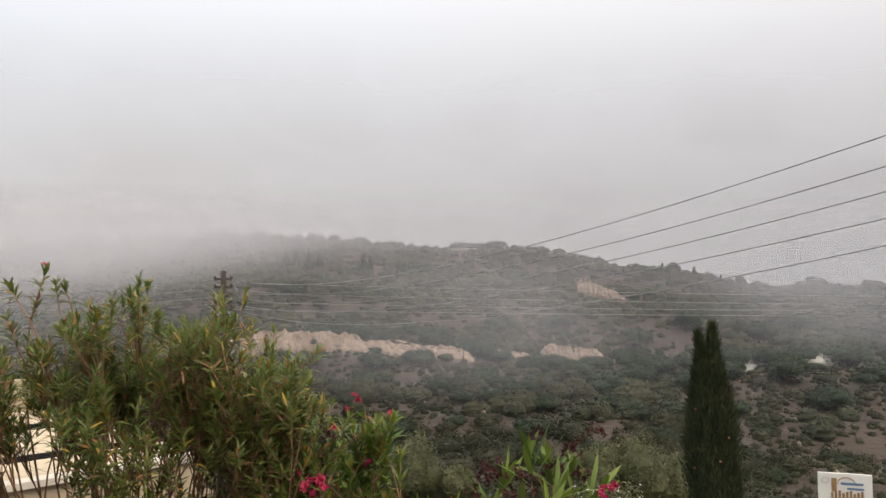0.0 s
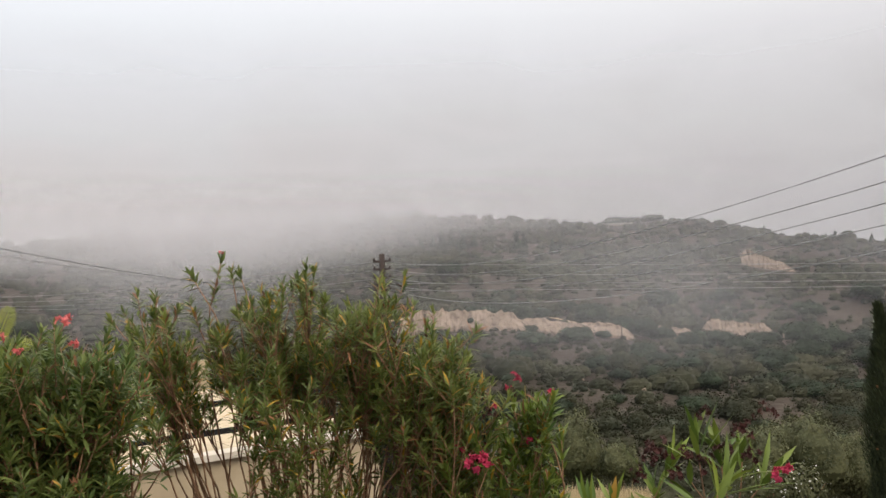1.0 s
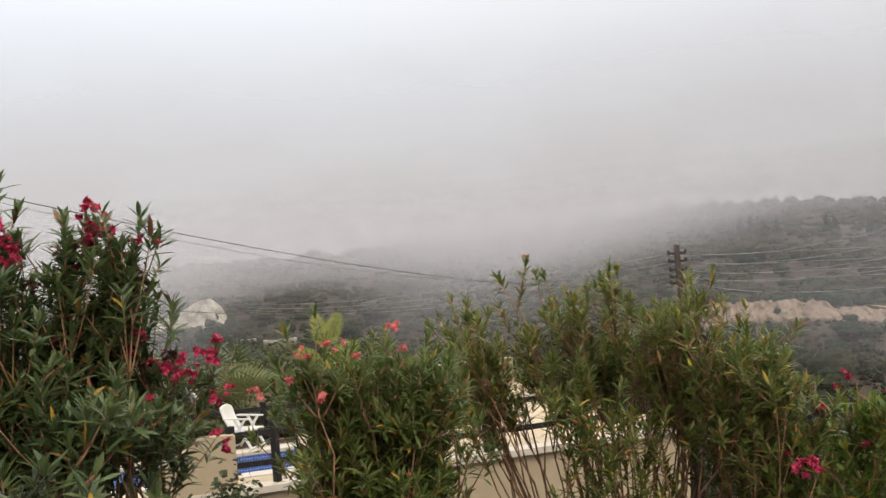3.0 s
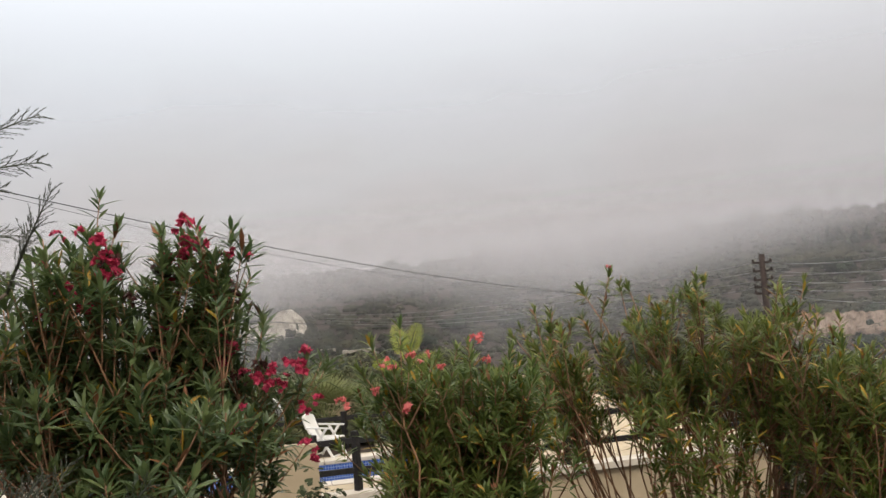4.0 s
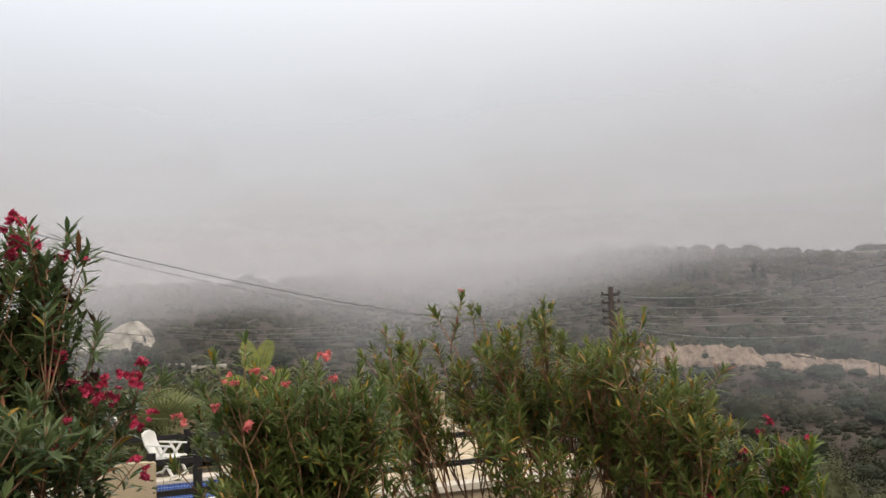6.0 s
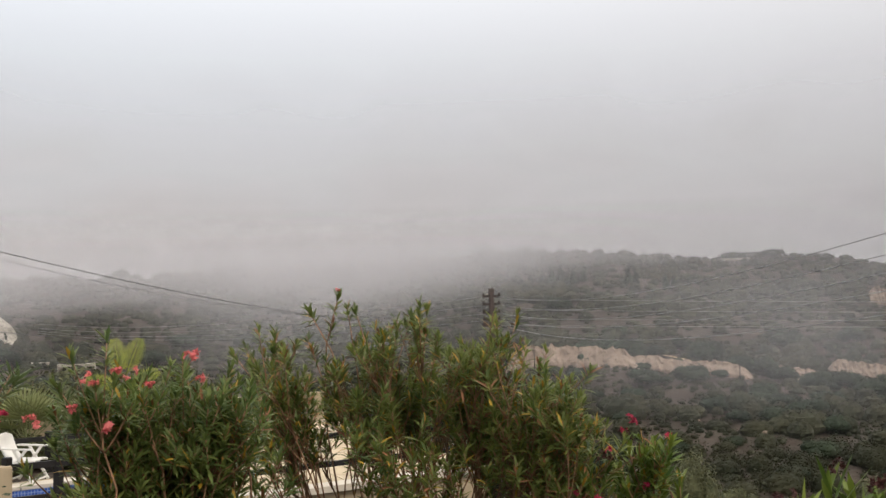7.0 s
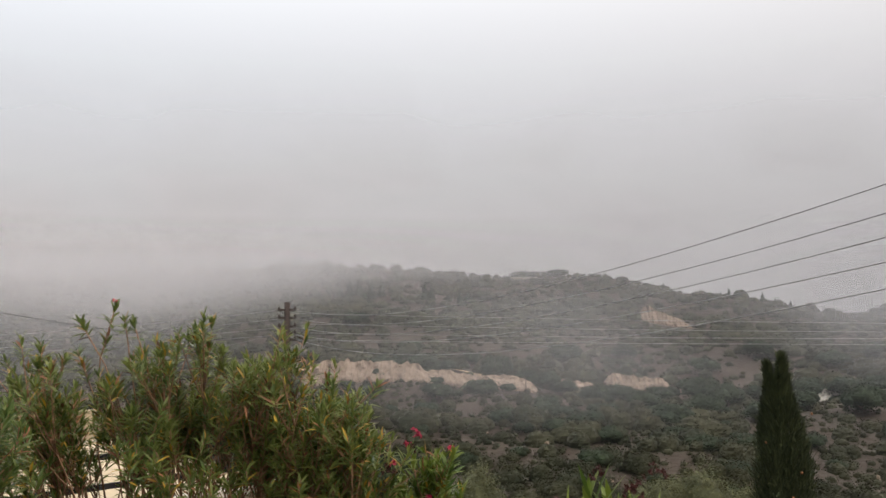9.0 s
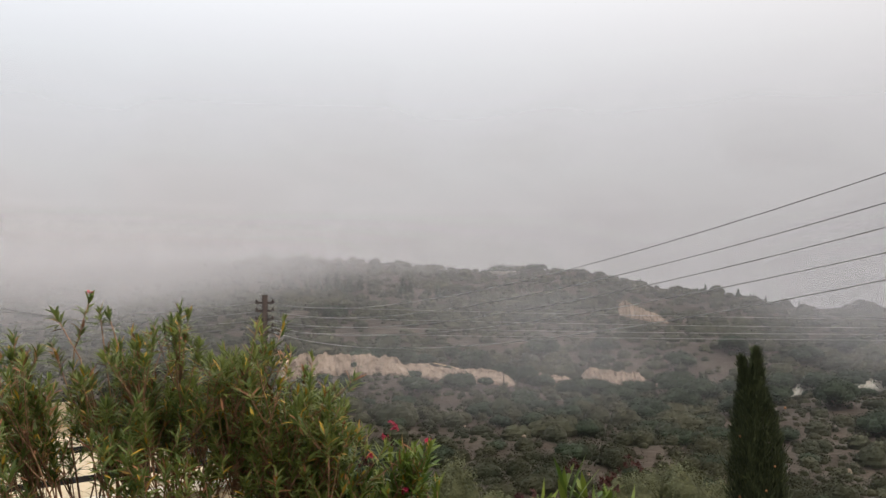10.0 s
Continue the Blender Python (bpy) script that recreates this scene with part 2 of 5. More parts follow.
def tube(points, radii, sides=6):
    """Verts and faces of a tapered tube along points."""
    pts = [Vector(p) for p in points]
    verts, faces = [], []
    for i, p in enumerate(pts):
        d = (pts[min(i + 1, len(pts) - 1)] - pts[max(i - 1, 0)]).normalized()
        side = d.cross(Vector((0, 0, 1)) if abs(d.z) < 0.9 else Vector((1, 0, 0))).normalized()
        up = side.cross(d)
        r = radii[i] if hasattr(radii, "__len__") else radii
        for s in range(sides):
            a = 2 * math.pi * s / sides
            verts.append(p + side * (r * math.cos(a)) + up * (r * math.sin(a)))
    for i in range(len(pts) - 1):
        for s in range(sides):
            t = (s + 1) % sides
            faces.append((i * sides + s, i * sides + t, (i + 1) * sides + t, (i + 1) * sides + s))
    faces.append(tuple(range(sides))[::-1])
    faces.append(tuple(range((len(pts) - 1) * sides, len(pts) * sides)))
    return verts, faces


def join(*pieces):
    verts, faces = [], []
    for v, f in pieces:
        k = len(verts)
        verts += list(v)
        faces += [tuple(i + k for i in g) for g in f]
    return verts, faces


def box(a, b, bevel=0.0):
    """A box from corner a to corner b, with its edges rounded off."""
    bm = bmesh.new()
    bmesh.ops.create_cube(bm, size=1)
    size = [abs(b[i] - a[i]) for i in range(3)]
    mid = [(a[i] + b[i]) / 2 for i in range(3)]
    for v in bm.verts:
        v.co = Vector([v.co[i] * size[i] + mid[i] for i in range(3)])
    if bevel:
        bmesh.ops.bevel(bm, geom=bm.edges[:], offset=bevel, segments=2, affect="EDGES", profile=0.6)
    bm.verts.index_update()
    out = [v.co.copy() for v in bm.verts], [tuple(v.index for v in f.verts) for f in bm.faces]
    bm.free()
    return out


def beam(p, q, w, h, bevel=0.004):
    """A timber of section w by h from p to q."""
    p, q = Vector(p), Vector(q)
    d = q - p
    v, f = box((-w / 2, 0, -h / 2), (w / 2, d.length, h / 2), bevel)
    turn = d.to_track_quat("Y", "Z").to_matrix()
    return [turn @ x + p for x in v], f


def curve(p, q, bend, n):
    """Points from p to q, bowed by the vector bend."""
    p, q, bend = Vector(p), Vector(q), Vector(bend)
    return [p.lerp(q, i / n) + bend * (4 * (i / n) * (1 - i / n)) for i in range(n + 1)]


# ---- ground: one sheet out to the horizon ----
def between(x, xs, ys):
    return float(np.interp(x, xs, ys))


def smooth(a):
    a = max(0.0, min(1.0, a))
    return a * a * (3 - 2 * a)


RIDGE_AZ = (-95, -55, -44, -30, -15, -9, -5, -2, 1, 4, 6, 8.4, 11.7, 14.5, 16.6, 19, 20.7, 24.5, 30, 60, 95)
RIDGE_EL = (1.5, 2.0, 2.2, 2.6, 3.3, 3.5, 3.1, 2.75, 2.65, 2.65, 2.55, 2.2, 1.35, 0.95, 0.7, 0.3, 0.0, -0.05, 0.1, 0.5, 1.0)
MID_AZ = (-95, -40, -12, -5, 2, 10, 25, 95)
MID_Z = (-24, -24, -10, -11, -15, -20.5, -20.5, -18)


def ground_z(x, y):
    r, az = math.hypot(x, y), math.degrees(math.atan2(x, y))
    ridge = 3.1 + 520 * math.tan(radians(between(az, RIDGE_AZ, RIDGE_EL)))
    mid = between(az, MID_AZ, MID_Z)
    zs = (1.45, 1.45, 0.9, 0.0, -1.3, -2.3, -4.6, -13.5, -23.5, -23.0, mid, mid + 0.42 * (ridge - mid), ridge, ridge - 25, -60, -60)
    rs = (0, 2.2, 5.0, 9.0, 15, 20, 27, 60, 110, 150, 282, 400, 520, 620, 1200, 4000)
    z = between(r, rs, zs)
    if abs(az) > 95 and r > 15:
        z = -0.9 + (z + 0.9) * (1 - smooth((abs(az) - 95) / 40))
    if r > 30:
        k = min(1.0, (r - 30) / 120)
        n = noise.fractal((x * 0.012, y * 0.012, 3.1), 1.0, 2.0, 4)
        n2 = noise.noise((x * 0.06, y * 0.06, 7.7))
        far = 1 if r < 1000 else 0.3
        z += k * far * (4.5 * n * (0.4 if r > 470 else 1.0) + 0.9 * n2)
    elif r > 3:
        z += 0.12 * noise.noise((x * 0.7, y * 0.7, 1.0))
    return z

def polar(az, r):
    x, y = r * math.sin(radians(az)), r * math.cos(radians(az))
    return x, y, ground_z(x, y)


# mist layers: range, haze, cloud base, rise, lean to the west, wisp height
FOG = ((70, 0.005, 30, 26, 0.03, 10), (105, 0.009, 20, 26, 0.04, 15), (140, 0.016, 15, 26, 0.06, 19), (170, 0.026, 16, 26, 0.08, 22), (195, 0.027, 17, 26, 0.10, 24), (220, 0.027, 18, 26, 0.11, 26), (245, 0.027, 19, 27, 0.14, 28), (270, 0.027, 21, 27, 0.16, 30), (295, 0.027, 22, 28, 0.18, 32), (320, 0.027, 23, 28, 0.20, 33), (345, 0.027, 24, 28, 0.22, 34), (370, 0.027, 24, 28, 0.23, 35), (395, 0.027, 25, 28, 0.25, 36), (420, 0.030, 12, 28, 0.27, 40), (450, 0.036, 10, 28, 0.28, 42), (490, 0.050, 8, 32, 0.27, 44), (560, 0.075, -60, 40, 0.05, 20))
SCRUB = 9500


def build_ground():
    azs = list(np.arange(-78, 52, 0.4)) + list(np.arange(52, 282, 4.0))
    rs = [0.0] + list(np.geomspace(1.5, 90, 40)) + list(np.linspace(94, 560, 150)) + list(np.geomspace(580, 4000, 16))
    verts = [(0, 0, ground_z(0, 0))]
    for r in rs[1:]:
        for a in azs:
            x, y = r * math.sin(radians(a)), r * math.cos(radians(a))
            verts.append((x, y, ground_z(x, y)))
    k = len(azs)
    faces = [(0, 1 + (i + 1) % k, 1 + i) for i in range(k)]
    for j in range(len(rs) - 2):
        for i in range(k):
            a, b = 1 + j * k + i, 1 + j * k + (i + 1) % k
            faces.append((a, b, b + k, a + k))
    ob = new("ground", mesh_of("ground", verts, faces, M_SOIL, True))
    tagged(ob, "dry brown hillside soil falling into the valley and rising opposite", "ground", kind="structure")


build_ground()


# ---- mist over the valley ----
def build_fog(radius, haze, base, rise, lean, wisp):
    """One sheet of the mist; it thins out towards the ground that it meets."""
    azs = np.arange(-100, 81, 1.0)
    zs = list(np.arange(-60, 60, 2.5)) + [60, 90, 130, 180, 240, 320]
    k = len(zs)
    verts, faces, clear = [], [], []
    for a in azs:
        x, y, g = polar(a, radius)
        for z in zs:
            verts.append((x, y, z))
            clear.append(smooth((z - g + 0.5) / 7.0))
    for i in range(len(azs) - 1):
        for j in range(k - 1):
            faces.append((i * k + j, (i + 1) * k + j, (i + 1) * k + j + 1, i * k + j + 1))
    me = mesh_of("fog_bank", verts, faces, fog_material("valley_mist", radius, haze, base, rise, lean, wisp), True)
    me.attributes.new("clearance", "FLOAT", "POINT").data.foreach_set("value", clear)
    tagged(new("fog_bank", me), "thin grey morning mist drifting over the valley", "fog", "valley mist", "stuff")


for radius, haze, base, rise, lean, wisp in FOG:
    build_fog(radius, haze, base, rise, lean, wisp)


# ---- far hillside: scrub and trees ----
rng = np.random.default_rng(4)


def tuft_cloud(count, centre, radii, size, flat=0.35):
    """Small leaf tufts scattered over an uneven crown; an array of quads."""
    d = rng.normal(size=(count, 3))
    d /= np.linalg.norm(d, axis=1)[:, None]
    d[:, 2] = np.where(d[:, 2] < -flat, -d[:, 2], d[:, 2])
    lump = 1 + 0.22 * np.sin(d[:, 0] * 5 + centre[0]) * np.cos(d[:, 1] * 4 + centre[1]) + 0.15 * rng.normal(size=count)
    p = np.asarray(centre) + d * np.asarray(radii) * (lump * (0.72 + 0.28 * rng.random(count)))[:, None]
    u = rng.normal(size=(count, 3))
    u -= d * (u * d).sum(1)[:, None] * 0.88
    u /= np.linalg.norm(u, axis=1)[:, None]
    v = np.cross(d, u)
    s = (size * (0.6 + 0.8 * rng.random(count)))[:, None]
    return np.stack([p - u * s - v * s * 0.6, p + u * s - v * s * 0.5, p + u * s * 0.7 + v * s * 0.6 + d * s * 0.4, p - u * s * 0.8 + v * s * 0.5 + d * s * 0.3], axis=1)


def mound(centre, radii, around=11, up=5):
    """The dense inside of a shrub: a lumpy dome of small facets; an array of quads."""
    a = np.linspace(0, 2 * math.pi, around + 1)[None, :] + np.linspace(0, 0.9, up + 1)[:, None]
    e = np.linspace(-0.25, 1.45, up + 1)[:, None] + 0 * a
    bulge = 1 + (0.09 if around < 14 else 0.06) * rng.normal(size=a.shape)
    bulge[:, -1] = bulge[:, 0]
    g = np.stack([np.cos(a) * np.cos(e) * bulge, np.sin(a) * np.cos(e) * bulge, np.sin(e) * bulge], -1) * np.asarray(radii) * 0.86 + np.asarray(centre)
    return np.stack([g[:-1, :-1], g[:-1, 1:], g[1:, 1:], g[1:, :-1]], 2).reshape(-1, 4, 3)


def slope_spot(az, el, start=110.0):
    """The range at which a line of sight at this bearing and height angle meets the far hillside."""
    r = start
    while r < 540:
        x, y, z = polar(az, r)
        if z >= 3.13 + r * math.tan(radians(el)):
            return r
        r += 1.0
    return r


# cuttings in the far hillside: bearings, height angles of foot and top, rock, seed, fall of the crest
CUTS = (
    ("pale pinkish earth cutting above the hillside track", -13.3, -4.4, -4.2, -2.65, M_EARTHCUT, 1.0, -0.3),
    ("low ochre earth bank beside the hillside track", -5.4, 2.4, -4.75, -3.75, M_EARTHCUT, 2.0, 0.0),
    ("low broken ochre bank beside the hillside track", 1.8, 6.6, -4.85, -4.15, M_EARTHCUT, 2.6, 0.0),
    ("bare ochre earth patch under the scrub", 6.6, 10.9, -4.95, -3.85, M_EARTHCUT, 3.0, -0.3),
    ("small dry earth patch on the hillside", 11.1, 13.3, -4.95, -4.5, M_EARTHCUT, 3.4, 0.0),
    ("long pale stone bank across the hillside", 18.8, 27.0, -5.15, -4.35, M_CHALK, 4.0, 0.0),
    ("bare chalky patch high on the hillside", 9.0, 12.3, -0.7, 0.2, M_EARTHCUT, 5.0, -1.0),
)
CLEARED = [(az0, az1, slope_spot((az0 + az1) / 2, low, 300.0 if low > -2 else 200.0)) for _, az0, az1, low, *_ in CUTS]


def cleared(az, r):
    """Whether a spot lies on the bare strip in front of a cutting."""
    return any(a0 < az < a1 and r0 - 9 < r < r0 + 5 for a0, a1, r0 in CLEARED)


def build_scrub():
    far, near = [], []
    for _ in range(SCRUB):
        az = rng.uniform(-64, 32)
        r = math.sqrt(rng.uniform(70 ** 2, 525 ** 2)) if rng.random() < 0.75 else rng.uniform(285, 520)
        x, y, z = polar(az, r)
        if cleared(az, r) and rng.random() < 0.93:
            continue
        patch = noise.noise((x * 0.02, y * 0.02, 5.0))
        if patch < -0.25 and rng.random() < 0.45:
            continue
        w = (0.7 + 2.2 * rng.random() ** 1.7) * (1.5 if patch > 0.15 else 1.0) * (1.25 if r > 285 else 1.0)
        h = w * rng.uniform(0.65, 1.0)
        c = 520 if r < 150 else 150 if r < 220 else 40 if r < 300 else 24
        s = (w * rng.uniform(0.85, 1.2), w * rng.uniform(0.85, 1.2), h)
        k = 0.72 if r < 160 else 1.0
        far.append(mound((x, y, z + h * 0.2), [q * k for q in s], 20 if r < 190 else 11, 8 if r < 190 else 5))
        far.append(tuft_cloud(c, (x, y, z + h * 0.25), s, 0.02 + 0.00055 * r + 0.015 * w))
    for _ in range(3200):
        az, r = rng.uniform(-30, 32), rng.uniform(60 ** 1.5, 250 ** 1.5) ** (1 / 1.5)
        x, y, z = polar(az, r)
        w = rng.uniform(0.5, 1.4)
        far.append(mound((x, y, z + w * 0.1), (w * 0.75, w * 0.75, w * 0.6), 8, 3))
        far.append(tuft_cloud(28, (x, y, z + w * 0.2), (w, w, w * 0.8), 0.02 + 0.0006 * r))
    ob = new("hillside_scrub", quads("hillside_scrub", np.concatenate(far), M_SCRUB))
    tagged(ob, "dark grey-green scrub bushes covering the hillside", "scrub", kind="stuff")


build_scrub()


# ---- oleanders ----
def leaf_array(base, way, normal, length, width, droop):
    """Ribbons of four rows, folded along the midrib, for many leaves at once."""
    side = np.cross(way, normal)
    side /= np.linalg.norm(side, axis=1)[:, None] + 1e-9
    rows = []
    for f, w in ((0.0, 0.12), (0.3, 0.85), (0.65, 0.9), (1.0, 0.04)):
        mid = base + way * (length * f)[:, None] - normal * (length * droop * f * f)[:, None]
        half = side * (width * w * 0.5)[:, None]
        lift = normal * (width * w * 0.16)[:, None]
        rows.append(np.stack([mid - half + lift, mid, mid + half + lift], axis=1))
    return np.stack(rows, axis=1)


def unit(v):
    return v / (np.linalg.norm(v, axis=-1, keepdims=True) + 1e-9)


def leaves_on(twig_tip, twig_way, count, reach, length, width, r, flare=1.0):
    """Whorled leaves along the last stretch of a twig."""
    f = np.sort(r.random(count))
    base = twig_tip - twig_way * (reach * (1 - f))[:, None]
    ang = np.arange(count) * 2.4 + r.random(count) * 0.8
    a = unit(np.cross(twig_way, np.array([0.3, 0.5, 0.1]))[None])[0]
    b = np.cross(twig_way, a)
    out = a[None] * np.cos(ang)[:, None] + b[None] * np.sin(ang)[:, None]
    open_angle = np.radians((14 + 46 * (1 - f)) * flare + r.normal(size=count) * 11)
    way = unit(out * np.sin(open_angle)[:, None] + twig_way[None] * np.cos(open_angle)[:, None] + r.normal(size=(count, 3)) * 0.16)
    normal = unit(twig_way[None] - way * (way @ twig_way)[:, None])
    ln = length * (0.6 + 0.5 * r.random(count)) * (1 - 0.35 * f ** 4)
    wd = width * (0.8 + 0.4 * r.random(count))
    return leaf_array(base, way, normal, ln, wd, 0.05 + 0.16 * r.random(count))


def flower_mesh(name, mat, seed, blooms=7, spread=0.05, size=0.024):
    """A cluster of double blossoms with crumpled petals on short stalks that spring from one point."""
    r = np.random.default_rng(seed)
    rib = []
    for i in range(blooms):
        d = unit(r.normal(size=3) + np.array([0, 0, 0.9]))
        c = d * spread * r.uniform(0.5, 1.1)
        k = 9
        ang = np.arange(k) * 2.4
        tilt = np.radians(r.uniform(25, 85, k))
        a = unit(np.cross(d, [0.2, 0.4, 0.7])[None])[0]
        b = np.cross(d, a)
        out = a[None] * np.cos(ang)[:, None] + b[None] * np.sin(ang)[:, None]
        way = unit(out * np.sin(tilt)[:, None] + d[None] * np.cos(tilt)[:, None])
        normal = unit(d[None] - way * (way @ d)[:, None] + r.normal(size=(k, 3)) * 0.25)
        petals = leaf_array(np.repeat(c[None], k, 0), way, normal, np.full(k, size) * r.uniform(0.8, 1.2, k), np.full(k, size * 0.95), np.full(k, 0.25))
        petals[:, 0] = c
        petals[:, 3] += (petals[:, 2] - petals[:, 1]) * 0.0 + r.normal(size=(k, 3, 3)) * size * 0.22
        stalk = np.zeros((1, 4, 3, 3))
        for j in range(4):
            for q in range(3):
                stalk[0, j, q] = c * (j / 3) + a * (q - 1) * 0.0016 * (1 if 0 < j < 3 else 0)
        rib += [petals, stalk]
    me = strips(name, np.concatenate(rib), [mat])
    bm = bmesh.new()
    bm.from_mesh(me)
    bmesh.ops.remove_doubles(bm, verts=bm.verts[:], dist=0.00002)
    bm.to_mesh(me)
    bm.free()
    return me


RED_FLOWERS = [flower_mesh("crimson_blossom", M_RED, s, 4 + s % 3, 0.040, 0.023) for s in range(4)]
PINK_FLOWERS = [flower_mesh("pink_blossom", M_PINK, 10 + s, 3 + s % 2, 0.035, 0.02) for s in range(3)]
WITHERED = [flower_mesh("withered_blossom", M_WITHER, 20 + s, 7, 0.05, 0.016) for s in range(3)]


def oleander(label, at, spots, leaf_mat, seed, leaf=(0.125, 0.022), per_twig=34, twigs=6, yellow=0.05, dry=0.03, spread=0.20, stem=0.010, reach=0.30, root=0.35, low=0.50, flare=1.0):
    """A shrub of many stems. spots: (x, y, z) of each stem's top, in the world. The leaves stand in whorls on the last stretch of every twig."""
    r = np.random.default_rng(seed)
    bush = empty("oleander_bush", at, label, "shrub", "oleander bushes")
    o = np.array(at)
    rib, kinds, tips = [], [], []
    for spot in spots:
        top = np.array(spot) - o
        foot = np.array([top[0] * root + r.normal() * 0.08, top[1] * root + r.normal() * 0.08, -0.05])
        bend = np.array([r.normal() * 0.11, r.normal() * 0.11, 0.05])
        line = curve(foot, top, bend, 8)
        line = [p + Vector(r.normal(size=3) * (0.012 if 0 < i < 8 else 0)) for i, p in enumerate(line)]
        pieces = [tube(line, np.linspace(stem, stem * 0.35, 9), 5)]
        ends = [(np.array(line[-1]), unit(np.array(line[-1] - line[-2])))]
        for j in range(twigs):
            f = r.uniform(low, 0.93)
            i = int(f * 8)
            start = np.array(line[i].lerp(line[i + 1], f * 8 - i))
            way = unit(np.array(line[i + 1] - line[i]) / 0.1 + r.normal(size=3) * np.array([0.95, 0.95, 0.4]))
            ln = spread * r.uniform(0.8, 1.9)
            end = start + way * ln
            end[2] += 0.25 * ln
            pieces.append(tube(curve(start, end, -0.08 * ln * np.array([0, 0, 1]), 4), np.linspace(stem * 0.5, stem * 0.28, 5), 4))
            ends.append((end, unit(unit(end - start) + np.array([0, 0, 0.75]))))
        v, f = join(*pieces)
        part("stem", mesh_of("stem", v, f, M_STEM, True), bush)
        for e, way in ends:
            k = int(per_twig * r.uniform(0.7, 1.25))
            rib.append(leaves_on(e, way, k, reach * r.uniform(0.7, 1.3), *leaf, r, flare))
            q = r.random(k)
            kinds.append(np.where(q < yellow, 1, np.where(q < yellow + dry, 2, 0)))
            tips.append(e + o)
    part("foliage", strips("foliage", np.concatenate(rib), [leaf_mat, M_YELLOW, M_DRY], np.concatenate(kinds)), bush, "long narrow leathery leaves in whorls", "stuff")
    return bush, tips


def add_flowers(bush, places, meshes, label, seed, name="blossom", size=1.0):
    r = np.random.default_rng(seed)
    for i, p in enumerate(places):
        ob = part(name, meshes[i % len(meshes)], bush, label)
        ob.location = Vector(p) - bush.location
        ob.rotation_euler = (r.normal() * 0.4, r.normal() * 0.4, r.uniform(0, 6.28))
        ob.scale = [size * r.uniform(0.8, 1.25)] * 3


def place(az, r, el):
    """A point by bearing, range and height angle from the terrace's viewpoint."""
    return (0.07 + r * math.sin(radians(az)), 0.05 + r * math.cos(radians(az)), 3.13 + r * math.tan(radians(el)))


def stand(seed, count, az, top, near, far, low, drop=1.3):
    """Stem tops that fill a shrub: bearings az, the outline top as (bearing, height angle) pairs, ranges near to far, and how far below the outline."""
    r = np.random.default_rng(seed)
    out = []
    xs, ys = zip(*top)
    for i in range(count):
        a = r.uniform(*az)
        rr = r.uniform(near, far)
        below = low * r.random() ** 1.8
        out.append(place(a, rr, float(np.interp(a, xs, ys)) + 0.5 * noise.noise((a * 0.75, seed, 0.5)) - below - drop))
    return out


# tall green oleander in the middle of the bank
TOP_A = ((-30.5, -4.4), (-29.6, -2.0), (-28.2, -1.4), (-26.9, -2.4), (-25.3, -2.0), (-24.5, -1.7), (-22.5, -2.2), (-21.1, -0.9), (-19.6, -2.1), (-18.3, -0.8), (-16.4, -2.0), (-14.6, -2.3), (-13.4, -1.6), (-12.0, -2.9), (-10.8, -3.65), (-8.8, -4.0), (-7.95, -5.8), (-7.1, -7.9))
spots = stand(31, 66, (-29.6, -7.8), TOP_A, 5.2, 6.4, 5.0, 1.8)
spots += [place(-21.1, 5.6, -1.7), place(-18.3, 5.5, -1.7), place(-13.1, 5.6, -2.3), place(-28.3, 5.5, -2.3)]
bush_a, tips_a = oleander("tall green oleander shrub with bare lower stems and few blossoms", (-1.75, 5.45, 0.75), spots, M_LEAF_A, 5, leaf=(0.108, 0.0165), low=0.66, yellow=0.06, dry=0.05, twigs=9, per_twig=22, reach=0.14, spread=0.22, stem=0.009, flare=1.28)
spots = stand(37, 19, (-14.8, -7.6), TOP_A, 5.1, 6.0, 9.0) + [place(-7.2, 5.4, -10.5), place(-6.6, 5.3, -12.0), place(-6.9, 5.5, -13.4), place(-7.6, 5.6, -9.0)] + stand(38, 6, (-29, -14), [(a, e - 6.0) for a, e in TOP_A], 4.9, 5.5, 6.0)
oleander("leafy oleander shoots crowding the foot of the tall shrub", (-1.35, 5.35, 0.75), spots, M_LEAF_A, 45, leaf=(0.110, 0.0165), low=0.45, yellow=0.05, dry=0.05, twigs=9, per_twig=22, reach=0.16, stem=0.007, flare=1.28)
# the shoot that stands above it
shoot = [place(-24.0, 5.75, 0.75), place(-22.9, 5.75, -0.1), place(-23.4, 5.75, 0.1), place(-25.9, 5.8, -0.1)]
bush_s, tips_s = oleander("lanky oleander shoots standing above the shrub", (-1.95, 5.6, 0.75), shoot, M_LEAF_A, 6, leaf=(0.105, 0.021), twigs=1, per_twig=15, spread=0.10, reach=0.11, flare=1.3)
add_flowers(bush_a, [place(-7.7, 4.95, -12.8), place(-8.1, 4.95, -13.1), place(-7.3, 4.95, -13.2)], RED_FLOWERS, "crimson double blossom", 9, size=1.0)
add_flowers(bush_s, [place(-24.0, 5.75, 1.35)], PINK_FLOWERS, "small pink blossom", 2, size=0.6)
